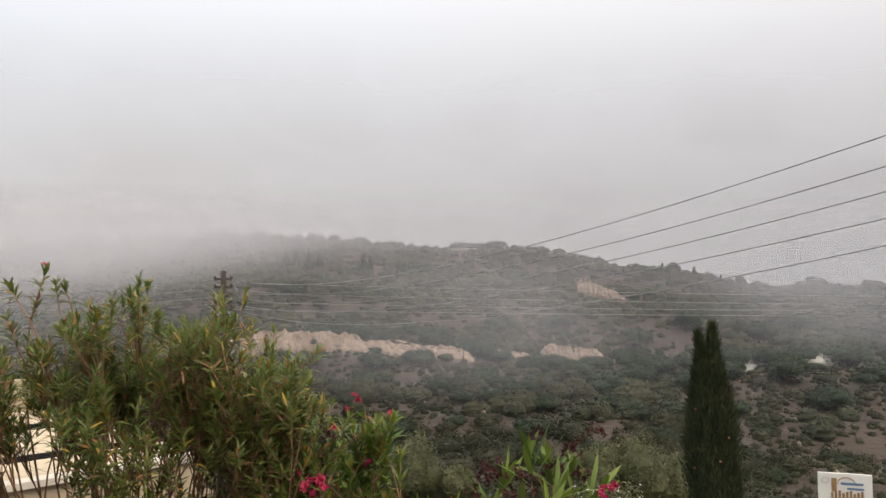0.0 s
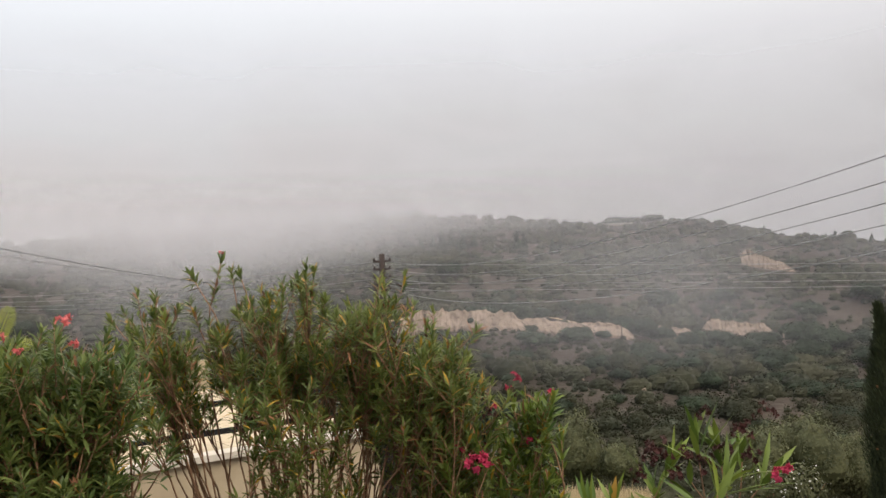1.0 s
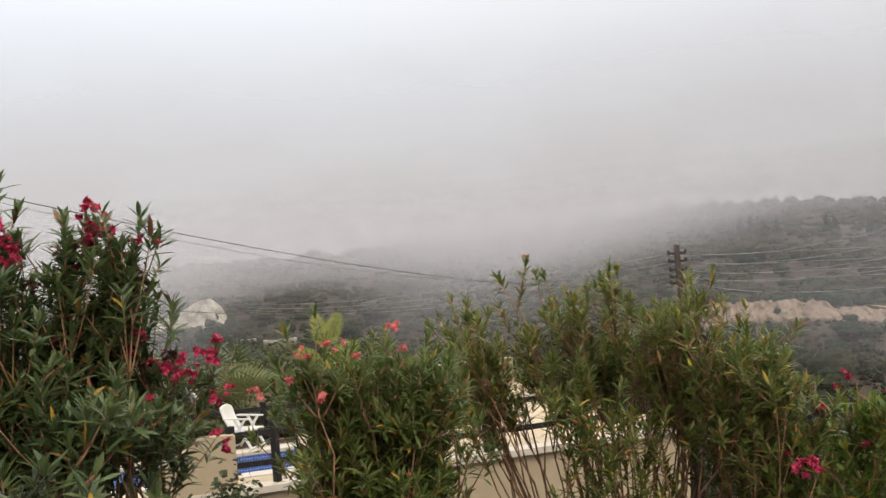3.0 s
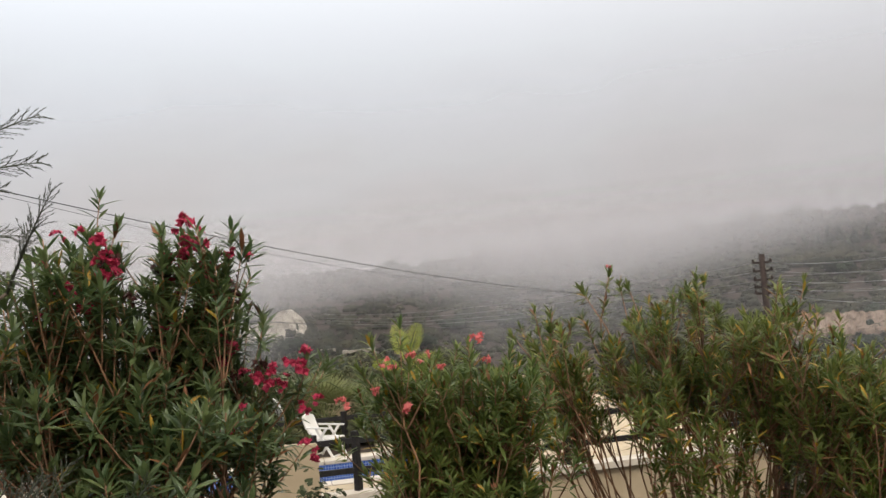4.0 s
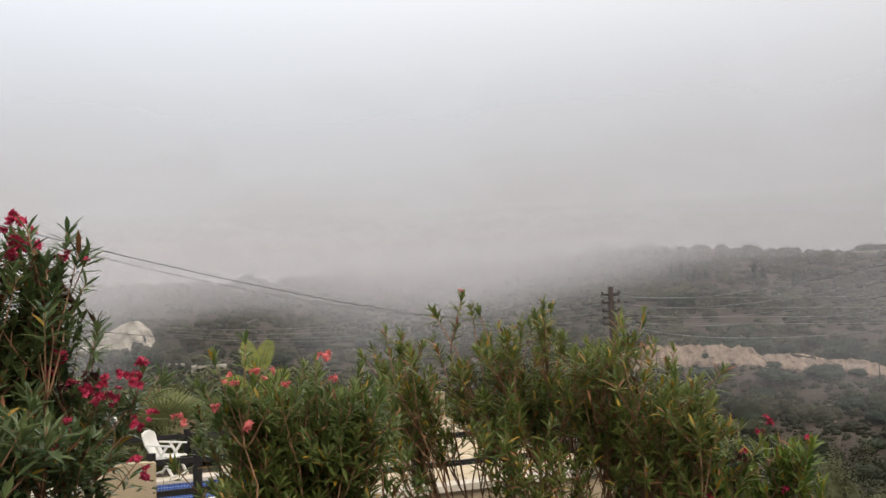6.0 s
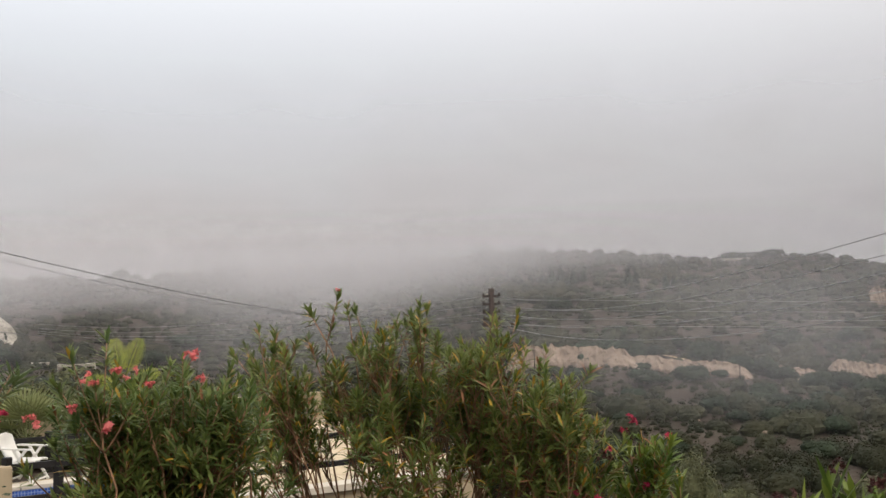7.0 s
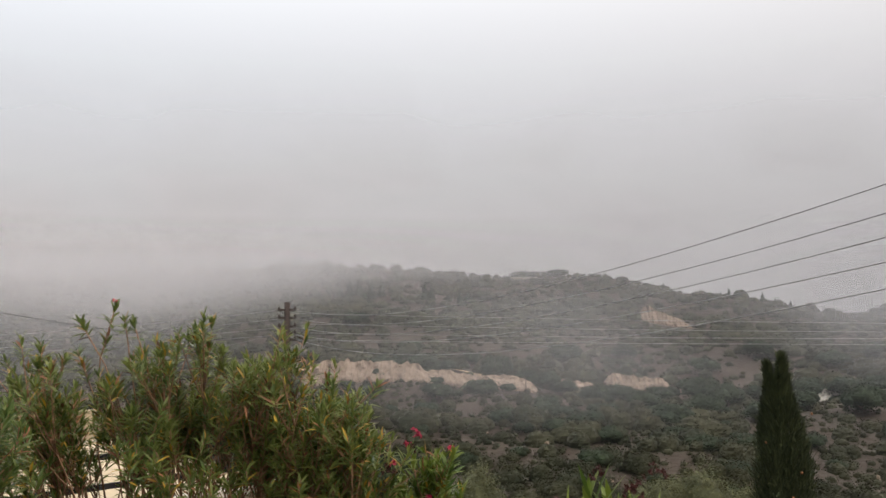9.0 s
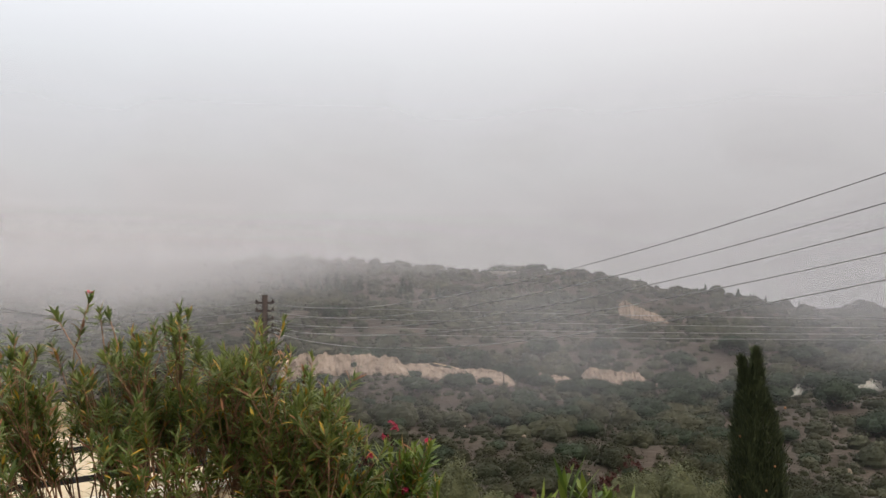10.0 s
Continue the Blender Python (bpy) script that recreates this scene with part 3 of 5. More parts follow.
# rounder, darker oleander with salmon blossoms
TOP_B = ((-42.6, -7.5), (-42.0, -6.2), (-41.2, -4.85), (-40.0, -3.85), (-38.9, -2.8), (-35.5, -2.5), (-33.0, -2.9), (-30.8, -3.7), (-29.9, -5.3), (-29.0, -7.5))
spots = stand(32, 62, (-39.4, -30.3), TOP_B, 4.3, 5.2, 10.0, 1.8)
bush_b, tips_b = oleander("bushy dark green oleander with small salmon-pink blossoms", (-2.75, 3.85, 0.95), spots, M_LEAF_B, 8, leaf=(0.108, 0.0160), twigs=9, per_twig=25, reach=0.15, spread=0.19, yellow=0.03, dry=0.03, flare=1.3)
pink = [place(a, 4.25, e) for a, e in ((-39.45, -3.7), (-39.0, -4.3), (-39.9, -5.75), (-38.1, -6.7), (-42.4, -6.1), (-35.6, -4.6), (-36.8, -3.5), (-32.7, -4.3), (-37.5, -3.7), (-42.0, -6.3), (-33.2, -2.9), (-36.0, -13.2), (-33.0, -13.4))]
add_flowers(bush_b, pink, PINK_FLOWERS, "small salmon-pink blossom", 3, size=0.8)
# red oleander close by
TOP_C = ((-66, 3.6), (-61, 3.6), (-60.3, 3.8), (-59.1, 5.0), (-57.7, 6.0), (-56.3, 5.0), (-55.3, 3.2), (-54.7, 2.2), (-54.2, 3.6), (-53.1, 4.9), (-51.2, 6.2), (-50.0, 5.1), (-49.2, 3.4), (-48.5, 1.1), (-48.0, -2.0), (-46.6, -3.0), (-44.5, -3.6), (-43.9, -6.0))
spots = stand(33, 44, (-66, -55.4), TOP_C, 3.75, 4.7, 7.5, 1.7) + stand(39, 18, (-54.2, -49.6), TOP_C, 3.9, 4.5, 6.5, 1.7) + [place(-48.2, 4.2, -4.4), place(-47.0, 4.2, -4.8), place(-45.8, 4.2, -4.9), place(-45.0, 4.2, -5.0)]
spots += stand(41, 24, (-66, -50.6), [(a, min(-3.0, e - 8.5)) for a, e in TOP_C], 3.5, 4.2, 7.0) + [place(-50.2, 4.1, -8.2)]
spots += [place(-51.2, 4.1, 4.0), place(-50.6, 4.1, 3.4), place(-57.7, 4.1, 4.0), place(-57.0, 4.2, 3.6), place(-50.6, 4.2, 2.0), place(-50.2, 4.2, 0.0), place(-53.0, 4.2, 3.2), place(-54.9, 4.2, 0.4), place(-54.6, 4.3, -1.5), place(-55.2, 4.2, -3.0), place(-49.2, 4.2, -1.4), place(-48.8, 4.2, -3.4)]
bush_c, tips_c = oleander("large oleander with crimson double blossoms and withered heads", (-3.45, 2.55, 1.15), spots, M_LEAF_C, 12, leaf=(0.125, 0.0205), per_twig=20, twigs=7, spread=0.20, root=0.12, low=0.60, reach=0.14, flare=1.4, yellow=0.018, dry=0.02)
red = [place(a, 4.05, e) for a, e in ((-57.7, 5.9), (-56.7, 5.0), (-56.3, 4.3), (-58.6, 2.2), (-59.2, 2.0), (-55.8, 3.3), (-52.0, 4.1), (-52.8, 4.0), (-51.1, 6.05), (-50.7, 5.5), (-50.4, 4.6), (-50.3, 3.4), (-49.5, 3.1), (-49.3, 3.8), (-49.9, 2.9), (-52.7, 1.5), (-51.0, -0.5), (-49.3, -1.9), (-46.6, -3.6), (-45.7, -3.3), (-44.7, -3.7), (-47.8, -4.0), (-48.5, -3.7), (-49.8, -7.25), (-57.6, -7.4), (-51.8, -9.5), (-60.0, 3.9), (-58.2, -6.6), (-58.3, 2.0), (-44.7, -8.6), (-44.6, -9.6), (-45.0, -6.2))]
bunch = random.Random(6)
red += [(x + bunch.uniform(-0.11, 0.11), y + bunch.uniform(-0.08, 0.08), z + bunch.uniform(-0.14, 0.05)) for x, y, z in red[:22] for _ in range(2)]
add_flowers(bush_c, red, RED_FLOWERS, "crimson double blossom", 4, size=0.72)
dark = [place(a, 4.05, e) for a, e in ((-49.0, 2.0), (-48.7, 1.1), (-49.2, 1.4), (-53.35, 2.7), (-50.5, -5.6), (-48.8, -3.9), (-56.1, 3.6), (-54.9, 1.6), (-53.9, -1.7), (-47.2, -3.7))]
add_flowers(bush_c, dark, WITHERED, "withered dark flower head", 5, "withered_head")


# ---- far hillside: rock faces, road, trees, buildings ----
def rock_face(name, label, az0, az1, low, high, mat, seed, start=200.0, back=14.0, skew=0.0, steps=90, ramp=False, grain=17.0):
    """A weathered cut in the hillside: an uneven face between two height angles, running back into the slope."""
    a_mid = (az0 + az1) / 2
    r0 = slope_spot(a_mid, low, start)
    verts, faces = [], []
    rows = 9
    for i in range(steps + 1):
        f = i / steps
        az = az0 + (az1 - az0) * f
        env = min(1.0, 6 * f, 6 * (1 - f)) ** 0.5
        if ramp:
            env = min(1.0, 1.15 * f ** 0.75 + 0.08) * min(1.0, 5 * (1 - f)) ** 0.4
        crest = env * (0.84 + (0.07 if ramp else 0.15) * noise.fractal((f * (7 if ramp else 22) + seed, seed, 0.3), 0.9, 2.0, 4) + skew * (f - 0.5))
        foot, tall = polar(az, r0)[2] + 0.3, r0 * radians(high - low)
        for j in range(rows + 1):
            g = j / rows
            push = (2.4 if ramp else 1.2) * noise.fractal((f * grain + seed * 3, g * 2.2, 1.7), 1.0, 2.0, 3) + 4.0 * g
            r = r0 + push
            verts.append((r * math.sin(radians(az)), r * math.cos(radians(az)), foot + tall * max(0.04, crest) * g - (4 if j == 0 else 0)))
        r = r0 + back
        x, y = r * math.sin(radians(az)), r * math.cos(radians(az))
        verts.append((x, y, min(verts[-1][2], ground_z(x, y)) - 0.5))
    k = rows + 2
    for i in range(steps):
        for j in range(k - 1):
            a = i * k + j
            faces.append((a, a + k, a + k + 1, a + 1))
    ob = new(name, mesh_of(name, verts, faces, mat, False))
    return tagged(ob, label, "rock", "cuttings in the hillside")


for label, az0, az1, low, high, rock, seed, skew in CUTS:
    rock_face("rock_cut", label, az0, az1, low, high, rock, seed, start=300 if low > -2 else 200, skew=skew)
rock_face("chalk_cliff", "white chalk quarry face on the misty hillside", -48.9, -43.5, -1.9, 0.30, M_CHALK, 6.5, start=250, back=45, ramp=True, grain=9.0)


def build_track():
    verts, faces = [], []
    azs = np.arange(-14, 14, 0.25)
    for a in azs:
        r = 268 + 3 * math.sin(a * 0.6)
        for w in (-3.2, 3.2):
            x, y = (r + w) * math.sin(radians(a)), (r + w) * math.cos(radians(a))
            verts.append((x, y, max(ground_z(x, y), polar(a, r)[2]) + 0.35))
    faces = [(2 * i, 2 * i + 1, 2 * i + 3, 2 * i + 2) for i in range(len(azs) - 1)]
    tagged(new("dirt_road", mesh_of("dirt_road", verts, faces, M_DIRTROAD, True)), "ochre dirt track along the hillside", "road", kind="structure")


build_track()


def tree_thing(name, label, category, group, crown_mat, w, h, trunk, tufts, size, seed, lumps=5, pointed=False):
    """A tree at the origin: a tapered trunk with limbs, and a crown of several uneven lumps of leaf tufts."""
    r = np.random.default_rng(seed)
    tree = empty(name, (0, 0, 0), label, category, group)
    limbs = [tube(curve((0, 0, -0.5), (0.1 * w, 0, trunk + h * 0.4), (0.08 * w, 0, 0), 6), np.linspace(0.07 * w + 0.05, 0.03 * w, 7), 7)]
    cloud = []
    for i in range(lumps):
        a = 2 * math.pi * i / lumps + r.normal() * 0.3
        if pointed:
            f = i / max(1, lumps - 1)
            c = (0.06 * w * r.normal(), 0.06 * w * r.normal(), trunk + h * (0.2 + 0.7 * f))
            rad = (w * (0.75 - 0.6 * f), w * (0.75 - 0.6 * f), h * 0.22)
        else:
            q = 0.0 if i == 0 else 0.5
            c = (w * q * math.cos(a), w * q * math.sin(a), trunk + h * (0.55 if i == 0 else r.uniform(0.3, 0.55)))
            rad = (w * r.uniform(0.5, 0.65), w * r.uniform(0.5, 0.65), h * r.uniform(0.36, 0.48))
        limbs.append(tube(curve((0, 0, trunk * 0.7), c, (0, 0, 0.05 * h), 4), np.linspace(0.035 * w, 0.012 * w, 5), 5))
        cloud.append(mound(c, [q * 0.92 for q in rad], 14, 7))
        cloud.append(tuft_cloud(tufts, c, rad, size, 0.8))
    v, f = join(*limbs)
    part("trunk", mesh_of("trunk", v, f, M_BARK, True), tree)
    part("crown", quads("crown", np.concatenate(cloud), crown_mat), tree)
    return tree


# round dark trees along the track
carob = [tree_thing("carob_tree", "dark round carob tree below the hillside track", "tree", "trees on the hillside", M_TREE, 5.2, 6.0, 0.6, 260, 0.22, 40 + i, 7) for i in range(3)]
used = set()
row = random.Random(8)
for i, (az, r, s) in enumerate(((-7.9, 255, 0.9), (-6.6, 262, 0.8), (-5.2, 252, 1.15), (-3.6, 262, 0.7), (-0.2, 258, 1.1), (1.6, 246, 0.8), (2.9, 262, 0.95), (4.2, 258, 0.75), (7.4, 258, 1.05), (5.9, 240, 0.9), (10.3, 262, 0.9), (12.6, 262, 1.2), (14.2, 258, 1.0), (16.0, 266, 0.9), (19.0, 258, 0.95), (21.2, 254, 1.15), (23.0, 258, 0.9), (25.5, 252, 1.1), (28.0, 260, 1.0),
                             (-1.4, 225, 0.9), (9.0, 222, 1.0), (13.0, 215, 0.9), (18.4, 220, 1.0), (22.0, 210, 1.0), (-4.2, 215, 0.8), (3.0, 205, 0.7), (16.4, 196, 0.8), (5.4, 186, 0.8), (11.0, 190, 0.9), (24.4, 188, 0.9),
                             (-2.0, 300, 0.9), (-6.0, 306, 0.9), (4.2, 312, 1.2), (13.0, 318, 1.1), (8.0, 330, 1.0), (16.2, 345, 1.2), (20.4, 330, 1.1), (-9.5, 345, 1.1), (23.0, 360, 1.3),
                             (-43.2, 285, 1.1), (-41.6, 290, 1.3), (-40.2, 280, 1.0), (-44.6, 290, 1.0), (-38.5, 300, 0.9), (-36.0, 320, 1.1), (-44.5, 330, 1.2), (-46.8, 345, 1.0), (-34.0, 340, 1.0), (-30.0, 330, 1.1), (-26.0, 320, 1.0), (-22.0, 330, 1.1))):
    x, y, z = polar(az, r)
    m = Matrix.Translation((x, y, z - 0.4)) @ Matrix.Rotation(row.uniform(0, 6.28), 4, "Z")
    k = i % 3
    if k in used:
        ob = copy_thing(carob[k], m)
    else:
        ob = carob[k]
        ob.matrix_basis = m
        used.add(k)
    ob.scale = (s * row.uniform(0.9, 1.15), s * row.uniform(0.9, 1.15), s * row.uniform(0.85, 1.1))

wood = random.Random(14)
for az, el, s in ((-6.6, -3.7, 0.50), (-7.2, -3.9, 0.36), (-4.4, -4.2, 0.45), (-2.2, -4.6, 0.40), (0.4, -4.7, 0.42), (-10.2, -4.2, 0.36), (3.4, -4.8, 0.45), (8.2, -5.1, 0.5), (10.9, -4.8, 0.45), (20.6, -5.2, 0.42), (23.6, -5.2, 0.5), (-12.6, -3.9, 0.4)):
    x, y, z = polar(az, slope_spot(az, el, 200) - 4)
    ob = copy_thing(carob[1], Matrix.Translation((x, y, z - 0.6)) @ Matrix.Rotation(wood.uniform(0, 6.28), 4, "Z"))
    ob.scale = (s * 1.2, s * 1.1, s * 0.9)
for i in range(70):
    az, r = wood.uniform(-11, 29), wood.uniform(120, 262)
    if cleared(az, r + 6):
        continue
    x, y, z = polar(az, r)
    s = wood.uniform(0.28, 0.62) * (0.6 + r / 400)
    ob = copy_thing(carob[i % 3], Matrix.Translation((x, y, z - 0.4)) @ Matrix.Rotation(wood.uniform(0, 6.28), 4, "Z"))
    ob.scale = (s * wood.uniform(0.9, 1.25), s * wood.uniform(0.9, 1.25), s * wood.uniform(0.75, 1.0))

# pointed conifers in the mist and along the ridge
pines = [tree_thing("conifer_tree", "dark pointed conifer standing in the mist", "tree", "conifers on the ridge", M_TREE, 3.6, 8.5, 0.6, 160, 0.26, 60 + i, 6, True) for i in range(2)]
used = set()
for i, (az, r, s) in enumerate(((-10.0, 415, 1.1), (-9.4, 420, 0.9), (-10.6, 425, 0.8), (-8.6, 415, 0.9), (-7.9, 420, 0.8), (-5.0, 415, 1.0), (-4.6, 420, 0.8), (-2.7, 410, 0.9), (-2.2, 420, 0.7), (-11.4, 420, 0.7), (-9.0, 405, 0.8), (-10.2, 405, 0.7),
                             (10.6, 515, 0.5), (14.6, 515, 0.6), (14.1, 515, 0.4), (16.6, 512, 0.6), (17.3, 512, 0.4), (18.2, 512, 0.4), (20.6, 510, 0.35), (-45.0, 385, 0.7), (-47.0, 382, 0.6), (-44.2, 380, 0.6))):
    x, y, z = polar(az, r)
    m = Matrix.Translation((x, y, z - 0.4)) @ Matrix.Rotation(row.uniform(0, 6.28), 4, "Z")
    k = i % 2
    if k in used:
        ob = copy_thing(pines[k], m)
    else:
        ob = pines[k]
        ob.matrix_basis = m
        used.add(k)
    ob.scale = (s * 1.1, s * 1.1, s)
for az, r, s in ((1.3, 516, 1.2), (2.0, 518, 0.9), (3.6, 516, 1.0), (4.1, 518, 0.9), (0.5, 514, 0.7), (5.4, 514, 0.6)):
    x, y, z = polar(az, r)
    copy_thing(carob[0], Matrix.Translation((x, y, z - 1.0))).scale = (s, s, s * 0.8)


def mast(az, r, h):
    x, y, z = polar(az, r)
    ob = empty("antenna_mast", (x, y, z - 0.3), "thin steel mast on the hilltop", "mast", "masts on the ridge")
    v, f = join(tube([(0, 0, 0), (0, 0, h)], [0.16, 0.10], 6), tube([(-0.7, 0, h * 0.85), (0.7, 0, h * 0.85)], 0.06, 5))
    part("pole", mesh_of("mast_pole", v, f, M_IRON), ob)


for az, r, h in ((11.6, 512, 7), (15.2, 512, 7), (17.5, 512, 5.5), (18.4, 512, 4.5)):
    mast(az, r, h)


def hill_house(az, r, w, h, label):
    """A low flat-roofed building with arched openings between piers."""
    x, y, z = polar(az, r)
    house = empty("hillside_house", (x, y, z), label, "house")
    house.rotation_euler = (0, 0, radians(-az))
    bays = max(2, round(w / 2.8))
    step = w / bays
    pier = 0.55
    for i in range(bays + 1):
        c = -w / 2 + i * step
        v, f = box((c - pier / 2, 0, -4), (c + pier / 2, 0.5, h * 0.78), 0.03)
        part("pier", mesh_of("pier", v, f, M_CHALK), house)
    for i in range(bays):
        c0, c1 = -w / 2 + i * step + pier / 2, -w / 2 + (i + 1) * step - pier / 2
        verts, faces = [], []
        n = 10
        for j in range(n + 1):
            a = math.pi * j / n
            px = (c0 + c1) / 2 - (c1 - c0) / 2 * math.cos(a)
            pz = h * 0.45 + h * 0.28 * math.sin(a)
            for yy in (0.02, 0.48):
                verts += [(px, yy, pz), (px, yy, h * 0.78)]
        for j in range(n):
            k = 4 * j
            faces += [(k, k + 4, k + 5, k + 1), (k + 2, k + 3, k + 7, k + 6), (k, k + 2, k + 6, k + 4)]
        part("arch", mesh_of("arch", verts, faces, M_CHALK), house)
    v, f = box((-w / 2 - 0.3, -0.1, h * 0.78), (w / 2 + 0.3, 5.0, h), 0.05)
    part("roof", mesh_of("roof", v, f, M_CHALK), house)
    v, f = box((-w / 2, 4.4, -4), (w / 2, 4.9, h * 0.78), 0.03)
    part("back_wall", mesh_of("back_wall", v, f, M_RENDER), house)
    return house


spot = slope_spot(-40.1, -3.5, 200)
hill_house(-40.3, spot, 11.5, 3.4, "pale roofless house with arches in the valley")
hill_house(-42.3, spot + 4, 5.0, 2.4, "small pale outbuilding beside the arched house")
hill_house(1.6, 508, 16, 2.2, "long pale low house on the hilltop")


# pale boulders on the opposite slope
def boulder(az, el, size, seed):
    r = slope_spot(az, el)
    x, y, z = polar(az, r)
    bm = bmesh.new()
    bmesh.ops.create_icosphere(bm, subdivisions=3, radius=size)
    for v in bm.verts:
        v.co *= 1 + 0.35 * noise.noise(v.co * (1.6 / size) + Vector((seed, 0, 0)))
        v.co.z *= 1.25
    me = bpy.data.meshes.new("boulder")
    bm.to_mesh(me)
    bm.free()
    me.materials.append(M_EARTHCUT)
    ob = new("boulder", me)
    ob.location = (x, y, z + size * 0.5)
    tagged(ob, "pale chalk boulder lying on the scrubby slope", "rock", "boulders")


for i, (az, el, s) in enumerate(((2.9, -8.4, 0.75), (5.3, -9.3, 0.8), (-4.9, -6.7, 0.5), (9.6, -8.0, 0.5), (-1.0, -7.6, 0.4), (20.9, -8.6, 0.6), (22.5, -9.8, 0.7), (1.5, -10.2, 0.4), (24.6, -11.6, 0.9), (13.0, -7.2, 0.5), (7.0, -10.6, 0.4))):
    boulder(az, el, s * 0.7, i * 3.7)


def parked_car(az, el):
    """A small white hatchback standing on the track, x forward."""
    x, y, z = polar(az, slope_spot(az, el, 200))
    car = empty("parked_car", (x, y, z + 0.25), "small white car on the hillside track", "car")
    car.rotation_euler = (0, 0, radians(8))
    paint = material("white_car_paint", (0.70, 0.70, 0.69), (0.78, 0.78, 0.77), 2, 0.3, spec=0.5)
    glass = material("dark_car_glass", (0.02, 0.022, 0.025), (0.04, 0.042, 0.045), 2, 0.1, spec=0.5)
    tyre = material("black_tyre_rubber", (0.015, 0.015, 0.015), (0.03, 0.03, 0.03), 9, 0.9)

    def shell(name, prof, half, mat_, inset):
        verts = [(px, -half + inset * (pz > 0.9), pz) for px, pz in prof] + [(px, half - inset * (pz > 0.9), pz) for px, pz in prof]
        k = len(prof)
        faces = [tuple(range(k)), tuple(range(2 * k - 1, k - 1, -1))] + [((i + 1) % k, i, i + k, (i + 1) % k + k) for i in range(k)]
        return part(name, mesh_of(name, verts, faces, mat_), car)

    shell("body", [(-1.95, 0.3), (1.95, 0.3), (2.0, 0.55), (1.85, 0.78), (0.95, 0.92), (-1.9, 0.95), (-2.0, 0.6)], 0.83, paint, 0.04)
    shell("window_band", [(0.95, 0.92), (0.35, 1.38), (-1.45, 1.40), (-1.88, 0.95)], 0.76, glass, 0.08)
    shell("roof", [(0.42, 1.37), (0.30, 1.46), (-1.40, 1.47), (-1.52, 1.38)], 0.74, paint, 0.08)
    for wx in (-1.25, 1.25):
        for wy in (-0.78, 0.78):
            rim = [(wx, wy - 0.1, 0.31), (wx, wy - 0.09, 0.31), (wx, wy + 0.09, 0.31), (wx, wy + 0.1, 0.31)]
            part("wheel", mesh_of("wheel", *tube(rim, [0.26, 0.31, 0.31, 0.26], 14), tyre, True), car)


parked_car(-0.83, -4.55)


def track_pole(az, low, high):
    r = slope_spot(az, low, 200)
    x, y, z = polar(az, r)
    h = r * (math.tan(radians(high)) - math.tan(radians(low)))
    ob = empty("roadside_pole", (x, y, z), "thin dark timber pole beside the hillside track", "pole", "poles along the track")
    part("shaft", mesh_of("track_shaft", *tube([(0, 0, -0.4), (0, 0, h)], [0.16, 0.10], 7), M_POLE, True), ob)
    part("crossarm", mesh_of("track_arm", *beam((-0.6, 0, h - 0.4), (0.6, 0, h - 0.4), 0.12, 0.12), M_POLE), ob)


for az, low, high in ((1.6, -5.2, -4.05), (-11.3, -4.3, -2.9)):
    track_pole(az, low, high)


# ---- power line ----
POLE = Vector((-12.05, 48.6, 0))
ARM_Z = (3.80, 3.34, 2.86, 2.46, 2.12)


def utility_pole(at, top, label):
    pole = empty("utility_pole", at, label, "utility pole", "power line")
    g = ground_z(at[0], at[1]) - 0.5 - at[2]
    part("shaft", mesh_of("shaft", *tube([(0, 0, g), (0, 0, top * 0.5 + g * 0.5), (0, 0, top)], [0.30, 0.22, 0.155], 10), M_POLE, True), pole)
    for z in ARM_Z:
        arm = part("crossarm", mesh_of("crossarm", *beam((-0.50, -0.12, z - 0.10), (0.50, 0.06, z - 0.10), 0.12, 0.12), M_POLE), pole)
        for s in (-0.45, 0.45):
            rings = [(0, 0.02), (0.02, 0.075), (0.06, 0.08), (0.075, 0.05), (0.1, 0.07), (0.14, 0.06), (0.16, 0.015)]
            v, f = tube([(s, s * 0.145 - 0.03, z - 0.06 + h) for h, _ in rings], [w for _, w in rings], 8)
            part("insulator", mesh_of("insulator", v, f, M_POLE, True), arm, "brown ceramic insulator")
    return pole


utility_pole(tuple(POLE), 4.15, "weathered timber power pole with five short crossarms")


def wire(label, start, run, z0, b, c, s1, radius=0.011, mat=None, n=48):
    pts = []
    for i in range(n + 1):
        s = s1 * i / n
        pts.append((start[0] + run[0] * s, start[1] + run[1] * s, z0 + b * s + c * s * s))
    ob = new("power_line", mesh_of("power_line", *tube(pts, radius, 6), mat or M_WIRE, True))
    tagged(ob, label, "wire", "overhead wires")


for z0, b, c in ((3.70, -2.66, 4.44), (3.24, -2.47, 4.21), (2.75, -2.19, 4.01), (2.34, -1.90, 3.70), (2.08, -2.75, 4.37)):
    wire("slack aluminium power line strung from the timber pole", (-11.7, 48.5), (19.0, -34.4), z0, b, c, 1.7)
for z0, b, c in ((3.5, -1.6, 0.35), (2.9, -1.6, 0.35), (2.4, -1.6, 0.4), (2.0, -1.5, 0.3)):
    wire("thin power line running level across the valley", (-11.6, 48.6), (42, 14), z0, b, c, 2.0, 0.012)
for z0, b, c in ((3.7, -3.2, 1.5), (3.2, -3.2, 1.5), (2.7, -3.1, 1.5), (2.3, -3.0, 1.5)):
    wire("thin power line running level up the valley", (-12.5, 48.6), (-40, 22), z0, b, c, 1.6, 0.012)
for z0, b, c, thick in ((2.31, -0.73, 4.05, 0.009), (3.40, -3.9, 6.05, 0.0045), (2.49, -3.60, 4.83, 0.009)):
    wire("slack dark cable slung from the timber pole", (-12.4, 48.5), (-1.95, -40.8), z0, b, c, 1.5, thick, M_CABLE)


